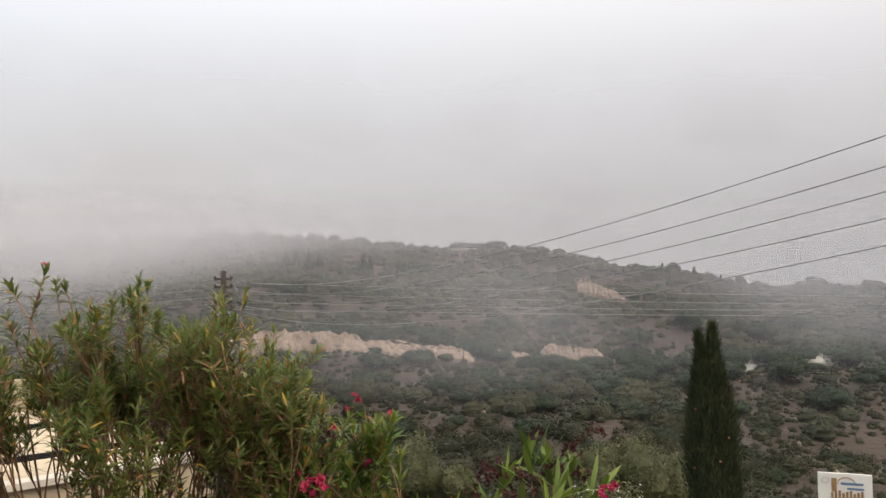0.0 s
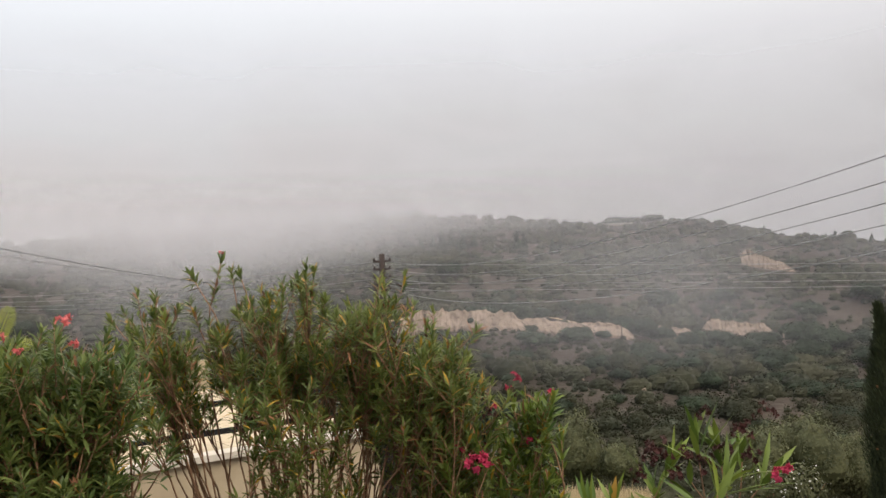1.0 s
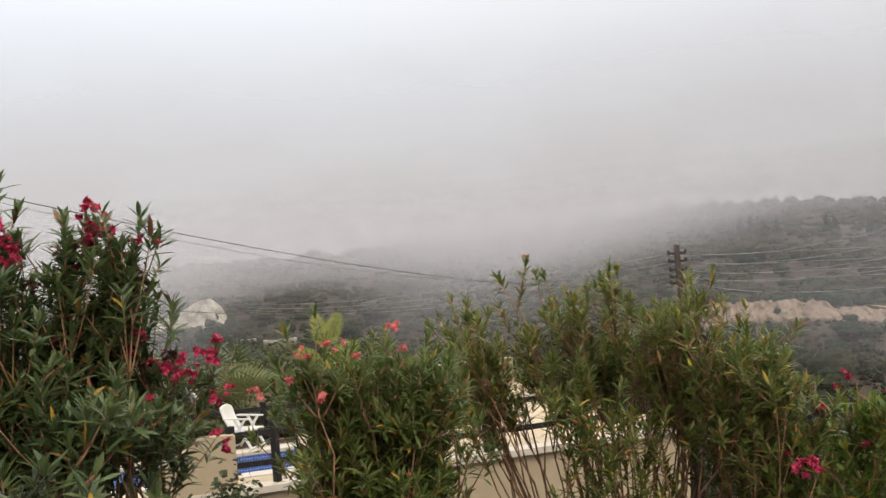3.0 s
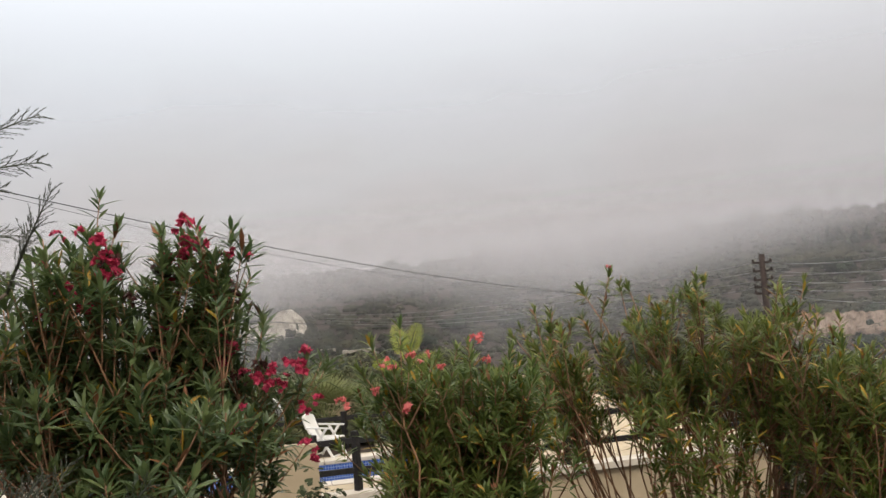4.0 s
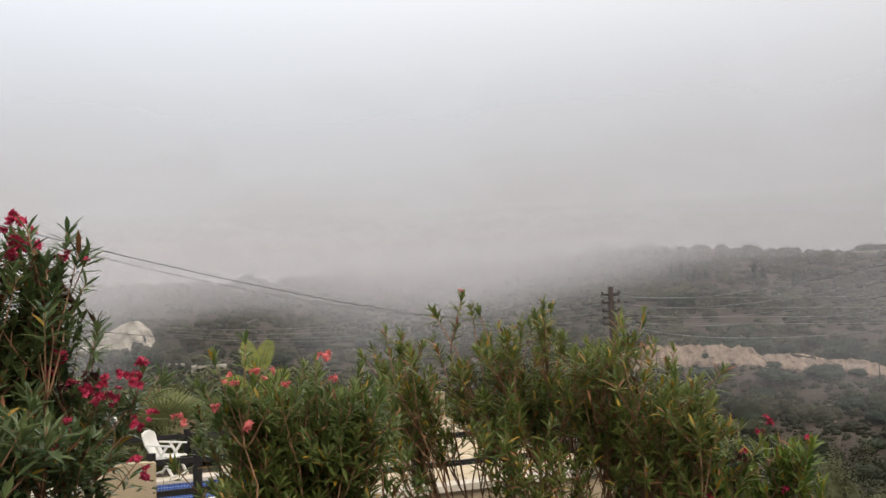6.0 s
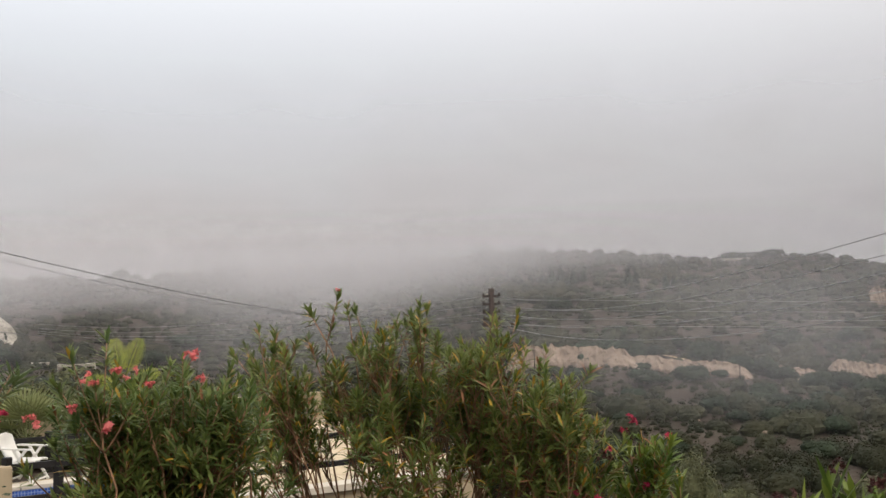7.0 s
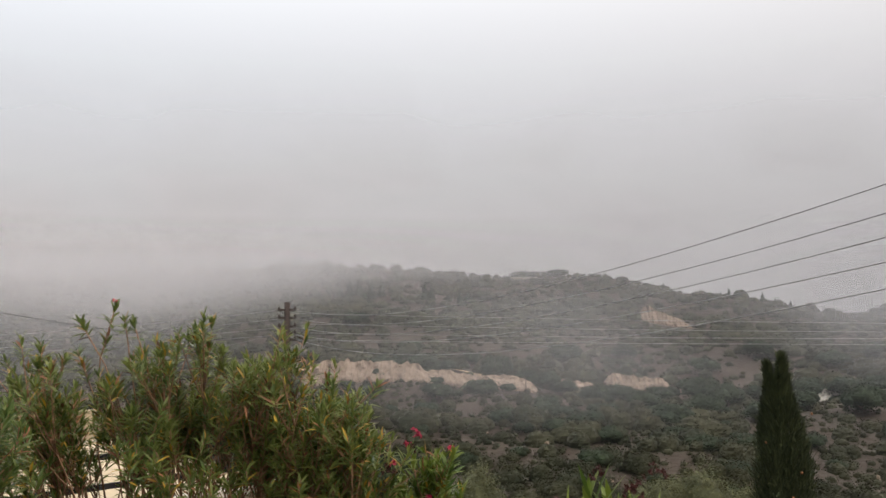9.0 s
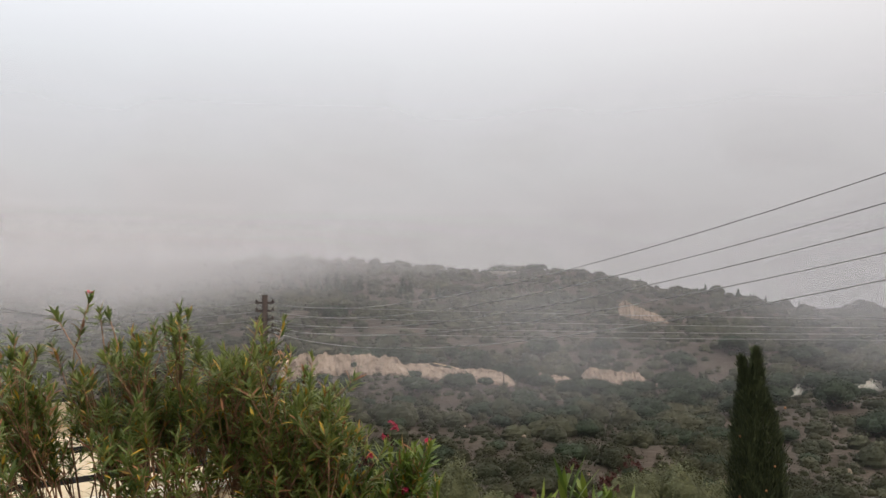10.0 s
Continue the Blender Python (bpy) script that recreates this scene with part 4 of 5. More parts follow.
# ---- pool terrace ----
TX, TY = -10.05, 10.8
TERRACE = Matrix.Translation((TX, TY, 0)) @ Matrix.Rotation(radians(45.6), 4, "Z")


def at_terrace(u, v, z=0.0):
    return TERRACE @ Vector((u, v, z))


def terrace_piece(name, corner_a, corner_b, mat, label="", category="", kind="", bevel=0.01, parent=None):
    v, f = box(corner_a, corner_b, bevel)
    ob = new(name, mesh_of(name, v, f, mat))
    if parent:
        ob.parent = parent
    else:
        ob.matrix_basis = TERRACE
    return tagged(ob, label, category, "", kind)


P0, P1, Q0, Q1 = -9.0, 3.2, 1.15, 3.25
terrace_piece("terrace_front", (-10, 0, -4), (8.3, Q0 - 0.3, -0.06), M_RENDER, "cream rendered retaining wall under the pool terrace", "wall", "structure")
terrace_piece("terrace_side", (P1 + 0.3, Q0 - 0.3, -4), (8.3, Q1 + 0.3, -0.06), M_RENDER, "cream rendered base of the pool terrace", "wall", "structure")
terrace_piece("planting_bed", (-10, Q1 + 1.0, -4), (1.4, 9.5, -0.10), M_SOIL, "dark bare soil of the planting bed behind the pool", "soil", "structure")
terrace_piece("terrace_strip", (-10, Q1 + 0.3, -4), (1.4, Q1 + 1.0, -0.06), M_RENDER, "cream rendered base behind the pool", "wall", "structure")
terrace_piece("terrace_rear", (1.4, Q1 + 0.3, -4), (8.3, 9.5, -0.06), M_RENDER, "cream rendered base behind the pool", "wall", "structure")
terrace_piece("terrace_edge", (-10, -0.12, -0.10), (8.4, 0.25, 0.02), M_COPE, "white stone edging of the pool terrace", "trim", "structure")
pavement = empty("pavement", (0, 0, 0), "pale stone slab paving round the pool", "paving", kind="structure")
pavement.matrix_basis = TERRACE
slab_v, slab_f = box((0.006, 0.006, -0.06), (0.594, 0.594, 0.0), 0.008)
slab_mesh = mesh_of("slab", slab_v, slab_f, M_PAVE)
lay = random.Random(5)
for i in range(-16, 14):
    for j in range(0, 15):
        u, v = i * 0.6, 0.25 + j * 0.6
        if P0 - 0.9 < u < P1 + 0.3 and Q0 - 0.89 < v < Q1 + 0.3:
            continue
        if u < -6 or v > 8.9 or (v > Q1 + 0.5 and u < 1.4):
            continue
        ob = new("slab", slab_mesh)
        ob.parent = pavement
        ob.location = (u, v, lay.uniform(-0.004, 0.004))
        ob.rotation_euler = (lay.uniform(-0.003, 0.003), lay.uniform(-0.003, 0.003), 0)


def mosaic_material():
    m = bpy.data.materials.new("blue_pool_mosaic")
    m.use_nodes = True
    n, l = m.node_tree.nodes, m.node_tree.links
    b = n["Principled BSDF"]
    b.inputs["Roughness"].default_value = 0.25
    co = n.new("ShaderNodeTexCoord")
    sep = n.new("ShaderNodeSeparateXYZ")
    add = n.new("ShaderNodeMath")
    add.operation = "ADD"
    comb = n.new("ShaderNodeCombineXYZ")
    br = n.new("ShaderNodeTexBrick")
    br.offset = 0.0
    br.inputs["Scale"].default_value = 1.0
    br.inputs["Brick Width"].default_value = br.inputs["Row Height"].default_value = 0.055
    br.inputs["Mortar Size"].default_value = 0.006
    br.inputs["Color1"].default_value = (0.022, 0.055, 0.22, 1)
    br.inputs["Color2"].default_value = (0.055, 0.11, 0.33, 1)
    br.inputs["Mortar"].default_value = (0.22, 0.28, 0.42, 1)
    l.new(co.outputs["Object"], sep.inputs[0])
    l.new(sep.outputs["X"], add.inputs[0])
    l.new(sep.outputs["Y"], add.inputs[1])
    l.new(add.outputs[0], comb.inputs["X"])
    l.new(sep.outputs["Z"], comb.inputs["Y"])
    l.new(comb.outputs[0], br.inputs["Vector"])
    l.new(br.outputs["Color"], b.inputs["Base Color"])
    return m


M_MOSAIC = mosaic_material()
pool = empty("swimming_pool", (0, 0, 0), "swimming pool lined with small blue mosaic tiles", "pool", kind="structure")
pool.matrix_basis = TERRACE
for nm, a, b in (("basin_wall", (P0, Q1, -1.5), (P1, Q1 + 0.25, -0.05)), ("basin_wall", (P0, Q0 - 0.25, -1.5), (P1, Q0, -0.05)), ("basin_wall", (P1, Q0 - 0.25, -1.5), (P1 + 0.25, Q1 + 0.25, -0.05)),
                 ("basin_wall", (P0 - 0.25, Q0 - 0.25, -1.5), (P0, Q1 + 0.25, -0.05)), ("basin_floor", (P0, Q0, -1.6), (P1, Q1, -1.5))):
    terrace_piece(nm, a, b, M_MOSAIC, bevel=0, parent=pool)
cope = random.Random(9)
for k in range(20):
    u = P0 + k * 0.61
    for v0 in (Q0 - 0.36, Q1 - 0.02):
        terrace_piece("coping_stone", (u, v0, -0.05), (u + 0.6, v0 + 0.38, 0.03 + cope.uniform(-0.003, 0.003)), M_COPE, bevel=0.015, parent=pool)
for k in range(4):
    v0 = Q0 + k * 0.61
    terrace_piece("coping_stone", (P1 - 0.02, v0 + 0.03, -0.05), (P1 + 0.36, v0 + 0.62, 0.03), M_COPE, bevel=0.015, parent=pool)


def water_material():
    m = bpy.data.materials.new("pool_water")
    m.use_nodes = True
    b = m.node_tree.nodes["Principled BSDF"]
    b.inputs["Base Color"].default_value = (0.75, 0.9, 1.0, 1)
    b.inputs["Roughness"].default_value = 0.03
    b.inputs["IOR"].default_value = 1.33
    b.inputs["Transmission Weight"].default_value = 1.0
    return m


wv, wf = [], []
for i in range(41):
    for j in range(11):
        u, v = P0 + (P1 - P0) * i / 40, Q0 + (Q1 - Q0) * j / 10
        wv.append((u, v, -0.50 + 0.004 * noise.noise((u * 2.2, v * 2.2, 0))))
wf = [(i * 11 + j, i * 11 + 11 + j, i * 11 + 12 + j, i * 11 + 1 + j) for i in range(40) for j in range(10)]
water = tagged(new("water", mesh_of("water", wv, wf, water_material(), True)), "still clear water standing low in the pool", "water", kind="structure")
water.matrix_basis = TERRACE
water.visible_shadow = False


def parapet():
    """A rendered parapet whose top drops in a slope at one end."""
    prof = [(-1.5, -0.3), (-0.1, -0.3), (-0.1, 0.90), (-0.65, 0.92), (-1.35, 0.42), (-1.5, 0.36)]
    bm = bmesh.new()
    a = [bm.verts.new((u, -0.10, z)) for u, z in prof]
    b = [bm.verts.new((u, 0.14, z)) for u, z in prof]
    bm.faces.new(a)
    bm.faces.new(b[::-1])
    for i in range(len(prof)):
        j = (i + 1) % len(prof)
        bm.faces.new((a[j], a[i], b[i], b[j]))
    bmesh.ops.bevel(bm, geom=bm.edges[:], offset=0.02, segments=2, affect="EDGES")
    bmesh.ops.recalc_face_normals(bm, faces=bm.faces[:])
    me = bpy.data.meshes.new("garden_wall")
    bm.to_mesh(me)
    bm.free()
    me.materials.append(M_RENDER)
    ob = tagged(new("garden_wall", me), "short cream rendered garden wall with a sloping shoulder", "wall")
    ob.matrix_basis = TERRACE


parapet()


def fence(label, posts, base, rails, post_h):
    fn = empty("timber_fence", base, label, "fence")
    for p in posts:
        q = Vector(p) - fn.location
        v, f = beam(q + Vector((0, 0, -0.05)), q + Vector((0, 0, post_h)), 0.11, 0.11, 0.008)
        part("post", mesh_of("post", v, f, M_BLACKWOOD), fn)
    for p, q in zip(posts[:-1], posts[1:]):
        for z in rails:
            d = Vector((0, 0, z))
            v, f = beam(Vector(p) - fn.location + d, Vector(q) - fn.location + d, 0.05, 0.10, 0.006)
            part("rail", mesh_of("rail", v, f, M_BLACKWOOD), fn)


fence("black-stained timber post and rail fence along the terrace", [at_terrace(u, 0.12, 0.02) for u in (-0.17, 0.55, 2.4, 4.3, 6.2, 8.15)], at_terrace(0.55, 0.12, 0), (0.84, 0.34), 1.0)
fence("black timber fence on the far side of the pool", [at_terrace(u, 5.3, -0.2) for u in (-5.0, -3.0, -1.2, 0.75, 2.6)], at_terrace(0, 5.3, -0.2), (0.80, 0.34), 0.95)
for u in range(8):
    terrace_piece("parapet_block", (0.4 + u * 0.98, 9.0, -0.06), (1.375 + u * 0.98, 9.25, 0.78), M_RENDER, "cream parapet block at the terrace's far side", "wall")


def recliner(at, turn):
    """Folding garden recliner of moulded plastic, x forward."""
    ch = empty("recliner_chair", at, "white plastic folding recliner chair beside the pool", "chair")
    ch.rotation_euler = (0, 0, turn)
    back = []
    n = 12
    for i in range(n + 1):
        f = i / n
        w = 0.23 if f < 0.85 else 0.23 * math.sqrt(max(0.05, 1 - ((f - 0.85) / 0.16) ** 2))
        x, z = -0.03 - 0.26 * f - 0.04 * math.sin(f * 3.14), 0.38 + 0.54 * f
        back += [(x, -w, z), (x, w, z), (x - 0.03, -w, z + 0.008), (x - 0.03, w, z + 0.008)]
    faces = []
    for i in range(n):
        k = 4 * i
        faces += [(k, k + 1, k + 5, k + 4), (k + 2, k + 6, k + 7, k + 3), (k, k + 4, k + 6, k + 2), (k + 1, k + 3, k + 7, k + 5)]
    faces += [(0, 2, 3, 1), (4 * n, 4 * n + 1, 4 * n + 3, 4 * n + 2)]
    part("backrest", mesh_of("backrest", back, faces, M_PLASTIC), ch)
    part("seat", mesh_of("seat", *join(*[box((-0.06 + i * 0.085, -0.22, 0.40), (0.015 + i * 0.085, 0.22, 0.425), 0.008) for i in range(6)], box((-0.06, -0.235, 0.375), (0.45, -0.205, 0.415), 0.008), box((-0.06, 0.205, 0.375), (0.45, 0.235, 0.415), 0.008)), M_PLASTIC), ch)
    for s in (-0.27, 0.27):
        part("armrest", mesh_of("armrest", *beam((-0.20, s, 0.66), (0.42, s, 0.64), 0.055, 0.03), M_PLASTIC), ch)
        part("leg", mesh_of("leg", *beam((-0.16, s, 0.0), (0.30, s, 0.64), 0.03, 0.05), M_PLASTIC), ch)
        part("leg", mesh_of("leg", *beam((0.44, s, 0.0), (0.05, s, 0.64), 0.03, 0.05), M_PLASTIC), ch)
    for x in (-0.14, 0.42):
        part("cross_bar", mesh_of("cross_bar", *beam((x, -0.27, 0.05), (x, 0.27, 0.05), 0.03, 0.03), M_PLASTIC), ch)


recliner(tuple(at_terrace(0.14, 3.95, 0.0)), radians(12))


def dish(at):
    d = empty("satellite_dish", at, "round white satellite dish on a short dark pole", "dish")
    part("pole", mesh_of("dish_pole", *tube([(0, 0, 0), (0, 0, 1.05)], 0.03, 8), M_IRON, True), d)
    verts, faces = [], []
    for i in range(7):
        for j in range(24):
            a, r = 2 * math.pi * j / 24, 0.36 * i / 6
            verts.append((r * math.cos(a), r * r * 0.7, r * math.sin(a)))
    for i in range(6):
        for j in range(24):
            k, q = i * 24 + j, i * 24 + (j + 1) % 24
            faces.append((k, q, q + 24, k + 24))
    ob = part("reflector", mesh_of("reflector", verts, faces, M_PLASTIC, True), d)
    md = ob.modifiers.new("thickness", "SOLIDIFY")
    md.thickness = 0.02
    ob.location, ob.rotation_euler = (0.05, -0.08, 1.2), (radians(-25), 0, radians(150))
    part("feed_arm", mesh_of("feed_arm", *tube([(0, 0, 1.0), (0.2, -0.3, 1.05), (0.25, -0.4, 1.25)], 0.014, 6), M_IRON), d)


dish((-15.7, 15.41, -0.4))


# ---- garden behind the pool ----
def leafy_shrub(label, at, radii, count, size, mat, name="garden_shrub"):
    s = empty(name, at, label, "shrub", "garden shrubs")
    r = np.random.default_rng(int(abs(at[0] * 31 + at[1] * 7)))
    pieces = []
    for i in range(7):
        e = r.normal(size=3) * np.array(radii) * 0.4
        pieces.append(tube(curve((0, 0, 0), (e[0], e[1], radii[2] + abs(e[2])), (0.05, 0, 0), 4), np.linspace(0.015, 0.005, 5), 5))
    part("stem", mesh_of("stem", *join(*pieces), M_STEM, True), s)
    cloud = [tuft_cloud(count // 4, (r.normal() * radii[0] * 0.3, r.normal() * radii[1] * 0.3, radii[2] * (0.85 + 0.2 * r.normal())), [q * 0.75 for q in radii], size, 0.9) for _ in range(4)]
    part("foliage", quads("foliage", np.concatenate(cloud), mat), s, kind="stuff")


for az, r, w, h in ((-45.6, 20.6, 0.7, 0.42), (-44.3, 20.8, 0.7, 0.45), (-43.0, 20.6, 0.6, 0.36), (-41.6, 20.8, 0.7, 0.4), (-47.5, 20.3, 0.8, 0.45), (-50, 20, 0.9, 0.5), (-53, 19.6, 0.9, 0.5), (-40.3, 20.8, 0.7, 0.4), (-52, 24, 2.2, 1.0), (-48.5, 25, 2.0, 1.1), (-45.5, 24, 1.6, 0.95), (-43.0, 25.5, 1.8, 0.9), (-39.5, 25, 1.9, 1.0), (-37.5, 24, 1.6, 1.0), (-35.0, 25, 2.0, 0.95), (-56, 23, 2.2, 1.1)):
    p = place(az, r, 0)
    leafy_shrub("leafy green garden shrub behind the pool fence", (p[0], p[1], -0.15), (w, w, h), 2600 if w > 1 else 1300, 0.05, M_OLIVE if az > -46 else M_LEAF_B)
leafy_shrub("small round-leaved shrub at the foot of the garden wall", (-4.84, 5.09, 0.62), (0.27, 0.27, 0.62), 2600, 0.024, M_CYPRESS)


def fan_palm(at, size, label, seed):
    palm = empty("fan_palm", at, label, "palm")
    r = np.random.default_rng(seed)
    part("trunk", mesh_of("trunk", *tube([(0, 0, -0.2), (0, 0, 0.5 * size)], [0.16, 0.12], 9), M_BARK, True), palm)
    for i in range(16):
        a, tilt = i * 2.4, r.uniform(0.15, 1.15)
        d = np.array([math.cos(a) * math.sin(tilt), math.sin(a) * math.sin(tilt), math.cos(tilt)])
        hub = np.array([0, 0, 0.45 * size]) + d * 0.55 * size
        side = unit(np.cross(d, [0, 0, 1.0])[None])[0]
        k = 17
        ang = np.linspace(-1.35, 1.35, k)
        way = unit(d[None] * np.cos(ang)[:, None] + side[None] * np.sin(ang)[:, None])
        nor = unit(np.repeat(np.cross(side, d)[None], k, 0))
        blades = leaf_array(np.repeat(hub[None], k, 0), way, nor, np.full(k, 0.62 * size), np.full(k, 0.035 * size), np.full(k, 0.08))
        fr = part("frond", strips("frond", blades, [M_PALM]), palm)
        part("stalk", mesh_of("stalk", *tube([(0, 0, 0.4 * size), tuple(hub)], 0.012, 5), M_PALM), fr)


fan_palm((-14.3, 15.5, -0.1), 1.15, "young fan palm with stiff grey-green fans behind the pool", 3)
fan_palm((-13.3, 16.6, -0.1), 1.05, "young fan palm with yellowing fans beside the fence", 4)


def feather_tree(at, fronds):
    """A slim young tree with a few long feathered leaves. fronds: where each starts and ends."""
    t = empty("feather_leaf_tree", at, "slim young tree with yellow-green feathered leaves", "tree")
    g = ground_z(at[0], at[1]) - at[2]
    part("trunk", mesh_of("trunk", *tube(curve((0, 0, g - 0.1), (0, 0, 2.0), (0.06, 0, 0), 8), np.linspace(0.045, 0.012, 9), 7), M_BARK, True), t)
    for p, q in fronds:
        p, q = np.array(p), np.array(q)
        d = q - p
        ln = np.linalg.norm(d)
        axis = d / ln
        side = unit(np.cross(axis, np.array([0.6, -0.8, 0.1]))[None])[0]
        k = 20
        base, way, size = [], [], []
        for i in range(k):
            f = 0.18 + 0.8 * i / k
            for s in (-1, 1):
                base.append(p + d * f + np.array([0, 0, -0.12 * ln * f * f]))
                way.append(unit((side * s * 0.9 + axis * 0.55)[None])[0])
                size.append(0.30 * ln * math.sin(math.pi * (0.15 + 0.8 * f)) + 0.02)
        m = len(base)
        nor = np.repeat(np.cross(side, axis)[None], m, 0)
        fr = part("frond", strips("frond", leaf_array(np.array(base), np.array(way), nor, np.array(size) * 0.75, np.full(m, 0.010), np.full(m, 0.10)), [M_FROND]), t)
        part("stalk", mesh_of("stalk", *tube([tuple(p), tuple(p + d * 0.5 + np.array([0, 0, -0.03 * ln])), tuple(q + np.array([0, 0, -0.12 * ln]))], [0.008, 0.006, 0.003], 5), M_FROND), fr)


feather_tree((-7.25, 9.55, 0.35), [((0, 0, 1.95), (-0.20, 0.1, 2.56)), ((0.05, 0, 1.95), (0.22, 0.1, 2.56)), ((0, 0, 1.85), (-0.45, -0.15, 2.02)), ((0, 0, 1.8), (0.3, 0.4, 2.1))])


# ---- trees and plants of the right-hand bank ----
def cypress(at, height, width):
    c = empty("cypress_tree", at, "tall narrow dark green cypress with two tips", "tree")
    r = np.random.default_rng(17)
    part("trunk", mesh_of("trunk", *tube([(0, 0, -0.3), (0, 0, height * 0.9)], [0.16, 0.03], 8), M_BARK, True), c)
    k = 24000
    f = r.random(k) ** 0.85
    prof = width * 0.5 * np.minimum(1.0, (1 - f) * 3.2 + 0.10) ** 0.8 * (0.66 + 0.34 * (1 - f))
    a = r.random(k) * 2 * math.pi
    lump = 1 + 0.13 * np.sin(a * 5 + f * 9) + 0.10 * np.sin(a * 3 - f * 23) + 0.08 * r.normal(size=k)
    rad = prof * lump * (0.55 + 0.45 * r.random(k) ** 0.4)
    fork = np.where(np.cos(a) > 0, 0.05, -0.12) * np.clip((f - 0.90) / 0.10, 0, 1) - 0.16 * f
    p = np.stack([np.cos(a) * rad + fork, np.sin(a) * rad, f * height - np.where(np.cos(a) < 0, 0.14, 0) * np.clip((f - 0.8) / 0.2, 0, 1)], 1)
    out = np.stack([np.cos(a), np.sin(a), np.zeros(k)], 1)
    way = unit(out * (0.25 + 0.35 * r.random(k))[:, None] + np.array([0, 0, 1.0]) + r.normal(size=(k, 3)) * 0.22)
    side = unit(np.cross(way, out + r.normal(size=(k, 3)) * 0.5))
    ln = (0.06 + 0.10 * r.random(k))[:, None]
    w = (0.007 + 0.009 * r.random(k))[:, None]
    q = np.stack([p - side * w, p + side * w, p + way * ln + side * w * 0.3, p + way * ln - side * w * 0.3], 1)
    part("crown", quads("crown", q, M_CYPRESS), c)
    core = [(0.0, 0.38), (0.4, 0.34), (0.65, 0.26), (0.8, 0.12), (0.9, 0.03)]
    part("inner_crown", mesh_of("inner_crown", *tube([(-0.16 * z, 0, z * height) for z, _ in core], [w * width * 0.8 for _, w in core], 9), M_CYPRESS, True), c)
    for i in range(6):
        g, b = r.uniform(0.35, 0.85), r.uniform(math.pi, 2 * math.pi)
        rr = 0.46 * width * min(1.0, (1 - g) * 4.2 + 0.1)
        bm = bmesh.new()
        bmesh.ops.create_icosphere(bm, subdivisions=2, radius=0.021)
        for v in bm.verts:
            v.co *= 1 + 0.2 * noise.noise(v.co * 60)
        me = bpy.data.meshes.new("cone")
        bm.to_mesh(me)
        bm.free()
        me.materials.append(M_DRY)
        ob = part("cone", me, c, "dry brown cone")
        ob.location = (math.cos(b) * rr, math.sin(b) * rr, g * height)


cypress((4.98, 15.32, -3.2), 5.58, 1.06)


def olive(at, w, h, seed, label):
    t = tree_thing("olive_tree", label, "tree", "olive trees", M_OLIVE, w, h, 0.7, 2600, 0.026, seed, 7)
    t.location = at
    return t


for az, r, w, h, seed, low in ((-1.6, 24, 0.95, 2.0, 71, -14.6), (1.2, 22.5, 0.5, 0.9, 72, -14.4), (12.6, 24, 1.25, 2.0, 73, -15.0), (15.2, 25, 1.0, 1.8, 74, -15.0), (9.8, 23, 0.9, 1.5, 75, -15.5)):
    p = place(az, r, low)
    olive((p[0], p[1], ground_z(p[0], p[1])), w, h, seed, "grey-green olive tree on the bank below the terrace")


def grass_patch(label, az, r, count, h):
    g = np.random.default_rng(77)
    a, rr = g.uniform(*az, count), g.uniform(*r, count)
    base = np.array([polar(x, y) for x, y in zip(a, rr)])
    way = unit(np.array([0, 0, 1.0])[None] + g.normal(size=(count, 3)) * 0.3)
    nor = unit(g.normal(size=(count, 3)))
    blades = leaf_array(base, way, nor, h * g.uniform(0.5, 1.2, count), np.full(count, 0.012), np.full(count, 0.3))
    tagged(new("dry_grass", strips("dry_grass", blades, [M_GRASS])), label, "grass", kind="stuff")


grass_patch("straw-coloured dry grass on the bank", (-2.2, 3.2), (16.5, 20), 4000, 0.32)

def white_shrub(at, seed):
    """A small shrub with specks of white blossom."""
    sh = empty("flowering_shrub", at, "small grey-green shrub with specks of white blossom", "shrub")
    r = np.random.default_rng(seed)
    twigs = [tube(curve((0, 0, -0.1), (r.normal() * 0.35, r.normal() * 0.35, r.uniform(0.5, 0.9)), (0.04, 0, 0), 4), np.linspace(0.014, 0.004, 5), 5) for _ in range(8)]
    part("stem", mesh_of("stem", *join(*twigs), M_STEM, True), sh)
    part("foliage", quads("foliage", tuft_cloud(2200, (0, 0, 0.55), (0.6, 0.6, 0.45), 0.03, 0.9), M_OLIVE), sh, kind="stuff")
    part("blossom", quads("blossom", tuft_cloud(130, (0, 0, 0.60), (0.66, 0.66, 0.48), 0.016, 0.5), M_PLASTIC), sh, "white blossom specks", "stuff")


for az, r, seed in ((10.6, 17.5, 91), (12.0, 18.2, 92)):
    p = polar(az, r)
    white_shrub((p[0], p[1], p[2] - 0.05), seed)

# low fresh oleander with red blossoms
TOP_D = ((-10.5, -9.5), (-8.5, -9.0), (-6.2, -8.6), (-5.0, -8.0), (-3.6, -9.4), (-2.6, -11.5))
spots = stand(35, 18, (-10.3, -3.4), TOP_D, 5.3, 5.9, 5.0, 0.3)
bush_d, tips_d = oleander("low fresh green oleander with a few red blossoms", (-0.65, 5.85, 0.7), spots, M_LEAF_D, 21, leaf=(0.14, 0.024), twigs=4, per_twig=26, spread=0.16)
add_flowers(bush_d, [place(a, 5.4, e) for a, e in ((-5.0, -7.7), (-5.3, -7.4), (-3.0, -8.6), (-4.2, -11.6), (-6.6, -9.5), (-9.2, -12.0), (-8.8, -12.2), (-5.6, -8.2))], RED_FLOWERS, "crimson blossom", 6, size=0.6)
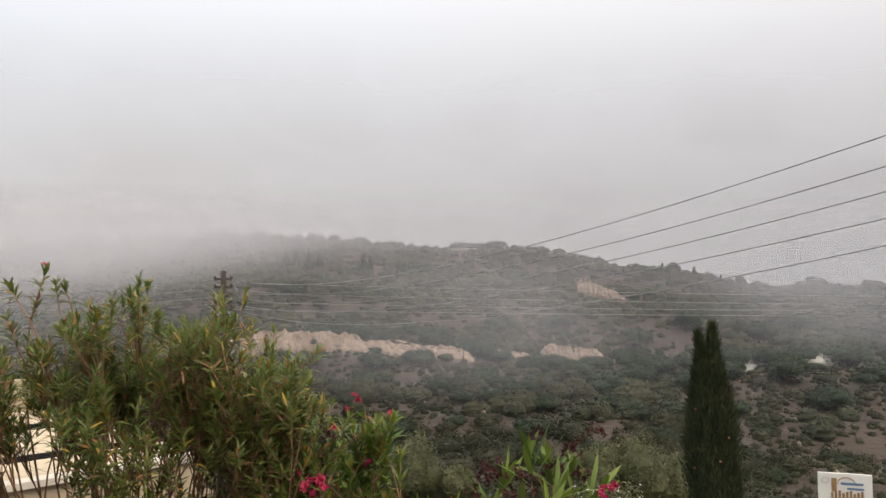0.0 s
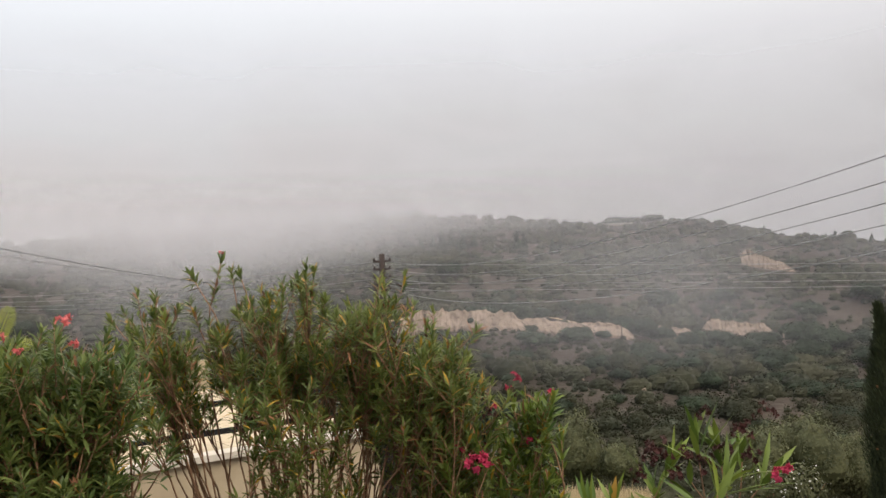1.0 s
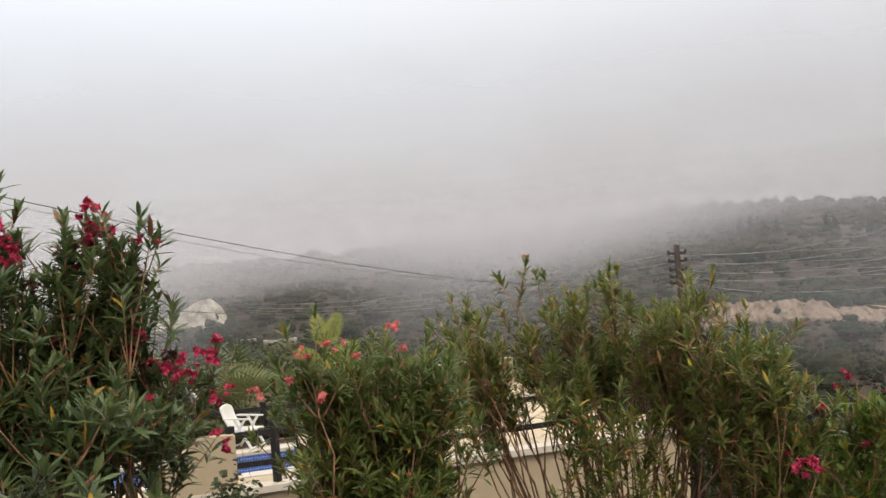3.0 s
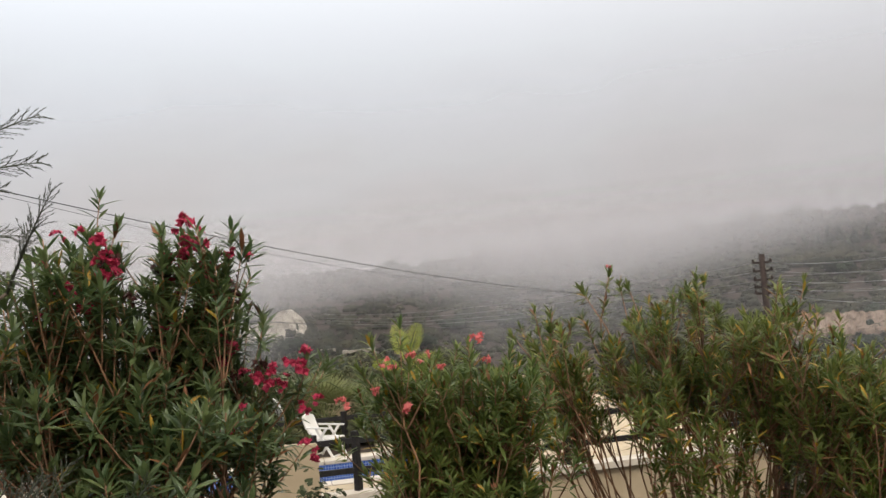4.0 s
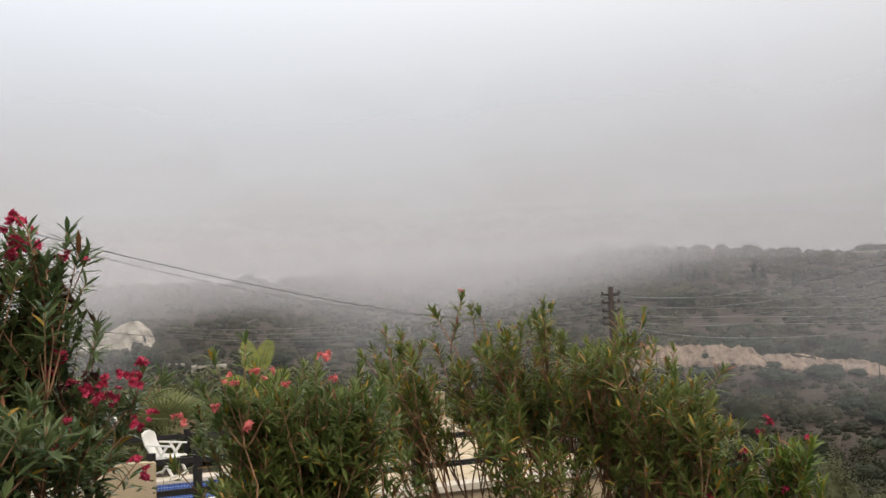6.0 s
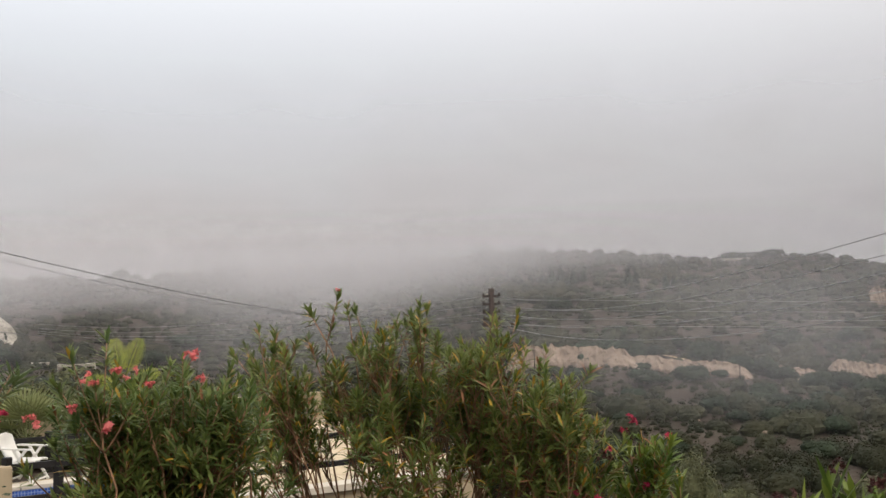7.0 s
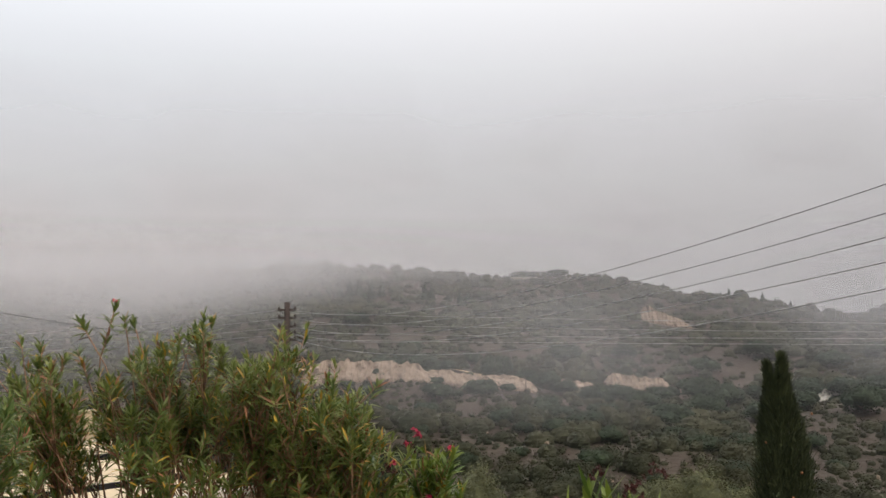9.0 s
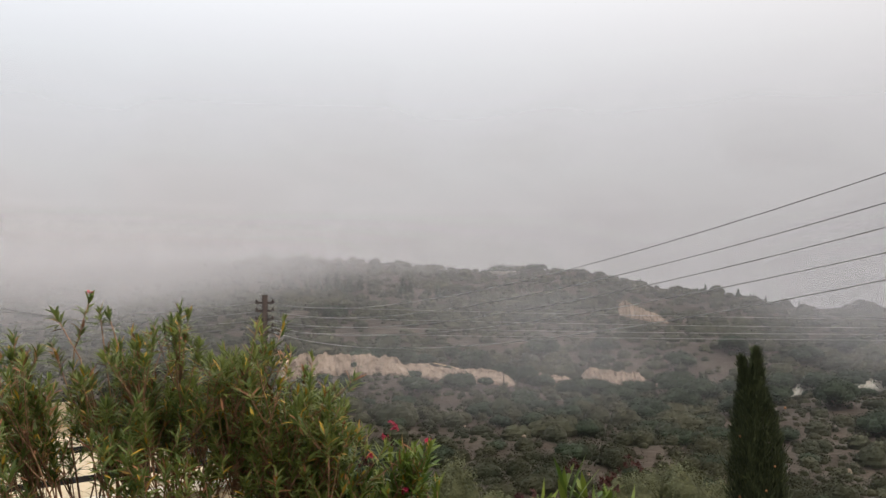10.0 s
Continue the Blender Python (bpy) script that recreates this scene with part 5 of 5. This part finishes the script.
add_flowers(bush_d, [place(a, 5.4, e) for a, e in ((-5.6, -8.6), (-9.6, -12.4), (-6.9, -9.8), (-8.2, -13.0))], WITHERED, "withered dark flower head", 7, "withered_head")
# broad-leaved shoots with withered heads close below
spots = [place(a, r, e) for a, r, e in ((4.6, 3.2, -13.2), (6.3, 3.1, -11.6), (7.6, 3.2, -11.9), (9.0, 3.3, -12.2), (10.6, 3.2, -13.4), (3.6, 3.3, -14.4), (8.2, 3.0, -13.6), (1.0, 3.3, -15.4))]
bush_e, tips_e = oleander("broad-leaved oleander shoots with withered dark red heads", (0.48, 3.2, 1.15), spots, M_LEAF_D, 22, leaf=(0.19, 0.023), yellow=0.02, dry=0.0, twigs=1, per_twig=10, spread=0.08, reach=0.13, stem=0.006, flare=0.75)
add_flowers(bush_e, [place(a, 3.1, e) for a, e in ((4.1, -12.2), (3.7, -12.7), (5.4, -12.5), (7.9, -12.4), (9.2, -10.9), (10.4, -9.9), (6.8, -13.2), (9.6, -12.4), (4.9, -13.8), (7.0, -10.2), (2.6, -13.8))], WITHERED, "withered dark red flower head", 8, "withered_head", 0.8)
add_flowers(bush_e, [place(11.4, 3.1, -13.3), place(11.0, 3.1, -13.6)], RED_FLOWERS, "one fresh crimson blossom", 9, size=0.5)


# ---- tamarisk beside the viewpoint ----
def tamarisk():
    root = (-3.6, 0.55, 1.4)
    t = empty("tamarisk_tree", root, "feathery grey-green tamarisk with drooping sprays", "tree")
    r = np.random.default_rng(51)
    part("trunk", mesh_of("trunk", *tube(curve((0, 0, -0.2), (0.15, 0.25, 2.6), (-0.15, 0, 0), 10), np.linspace(0.07, 0.03, 11), 8), M_BARK, True), t)
    ends = [((-66.5, 3.1, 9.5), (-59.8, 3.0, 13.0)), ((-66, 3.1, 8.8), (-59.8, 3.0, 10.2)), ((-67, 3.1, 7.0), (-62, 3.0, 8.6)), ((-62.0, 3.3, 2.5), (-59.3, 3.1, 8.6)), ((-62, 3.2, 2.5), (-60.4, 3.0, 6.5)), ((-67, 3.0, 5.5), (-61.6, 3.0, 5.9)), ((-68, 3.0, 4.0), (-61.6, 3.0, 3.2))]
    for i in range(34):
        a = r.uniform(-66, -55)
        ends.append(((a - 5, 2.9, -16), (a, r.uniform(2.2, 2.9), r.uniform(-14, -7) - max(0, a + 58) * 0.8)))
    for p, q in ends:
        p, q = np.array(place(*p)) - root, np.array(place(*q)) - root
        d = q - p
        ln = np.linalg.norm(d)
        axis = d / ln
        b = part("branch", mesh_of("branch", *tube(curve(p, q, (0, 0, 0.03 * ln), 6), np.linspace(0.006, 0.0015, 7), 5), M_TAMARISK, True), t)
        part("twig", mesh_of("twig", *tube([tuple(p), tuple(p * 0.5 + np.array([0.05, 0.1, 0.6])), (0.1, 0.2, 1.4)], [0.006, 0.009, 0.012], 5), M_BARK, True), t)
        side = unit(np.cross(axis, np.array([0.55, -0.8, 0.2]))[None])[0]
        rows = []
        for k in range(26):
            f = 0.30 + 0.70 * k / 26
            c = p + d * f + np.array([0, 0, 0.12 * ln * f * (1 - f)])
            way = unit((axis * 0.9 + side * (0.42 if k % 2 else -0.42) + r.normal(size=3) * 0.14)[None])[0]
            sl = 0.22 * ln * (1.12 - f) + 0.03
            m = 20
            g = np.linspace(0.0, 1.0, m)
            base = c + way * (sl * g)[:, None] + np.array([0, 0, -0.10 * sl]) * (g * g)[:, None]
            w2 = unit(way[None] + r.normal(size=(m, 3)) * 0.20)
            rows.append(leaf_array(base, w2, unit(np.cross(w2, r.normal(size=(m, 3)))), r.uniform(0.008, 0.016, m), np.full(m, 0.0024), np.full(m, 0.05)))
        part("spray", strips("spray", np.concatenate(rows), [M_TAMARISK]), b, kind="stuff")


tamarisk()


# ---- sign by the road ----
def sign(at, turn):
    s = empty("road_sign", at, "cream painted sign board with faded lettering on timber posts", "sign")
    s.rotation_euler = (0, 0, turn)
    g = ground_z(at[0], at[1]) - at[2]
    part("board", mesh_of("board", *box((-0.40, -0.02, -0.56), (0.40, 0.02, 0), 0.008), M_SIGN), s)
    for x in (-0.3, 0.3):
        part("post", mesh_of("post", *beam((x, 0.05, g - 0.2), (x, 0.05, -0.05), 0.06, 0.06), M_POLE), s)
    blue = material("blue_sign_paint", (0.10, 0.15, 0.24), (0.14, 0.19, 0.28), 9, 0.5)
    ochre = material("ochre_sign_paint", (0.20, 0.11, 0.05), (0.30, 0.18, 0.08), 9, 0.5)
    grey = material("grey_sign_paint", (0.25, 0.25, 0.26), (0.33, 0.33, 0.34), 9, 0.5)
    for a, b in (((-0.06, -0.18), (0.27, -0.14)), ((0.03, -0.255), (0.28, -0.22))):
        part("blue_bar", mesh_of("blue_bar", *box((a[0], -0.026, a[1]), (b[0], -0.02, b[1]), 0.002), blue), s)
    for i in range(9):
        x = -0.21 + i * 0.055
        part("ochre_bar", mesh_of("ochre_bar", *box((x, -0.026, -0.40 - 0.012 * (i % 2)), (x + 0.04, -0.02, -0.31 + 0.02 * (i % 3)), 0.002), ochre), s)
    arc = [(0.13 * math.cos(a) + 0.02, -0.024, 0.10 * math.sin(a) - 0.16) for a in np.linspace(0.3, 3.3, 12)]
    part("ochre_arch", mesh_of("ochre_arch", *tube(arc, 0.009, 6), ochre), s)
    part("ochre_bar", mesh_of("ochre_bar", *box((-0.20, -0.026, -0.30), (-0.12, -0.02, -0.08), 0.003), ochre), s)
    ring = [(0.055 * math.cos(a) - 0.29, -0.024, 0.045 * math.sin(a) - 0.12) for a in np.linspace(0, 6.2832, 20)]
    part("grey_ring", mesh_of("grey_ring", *tube(ring, 0.005, 5), grey), s)


sp = place(25.0, 15.5, -11.25)
sign(sp, radians(-22))
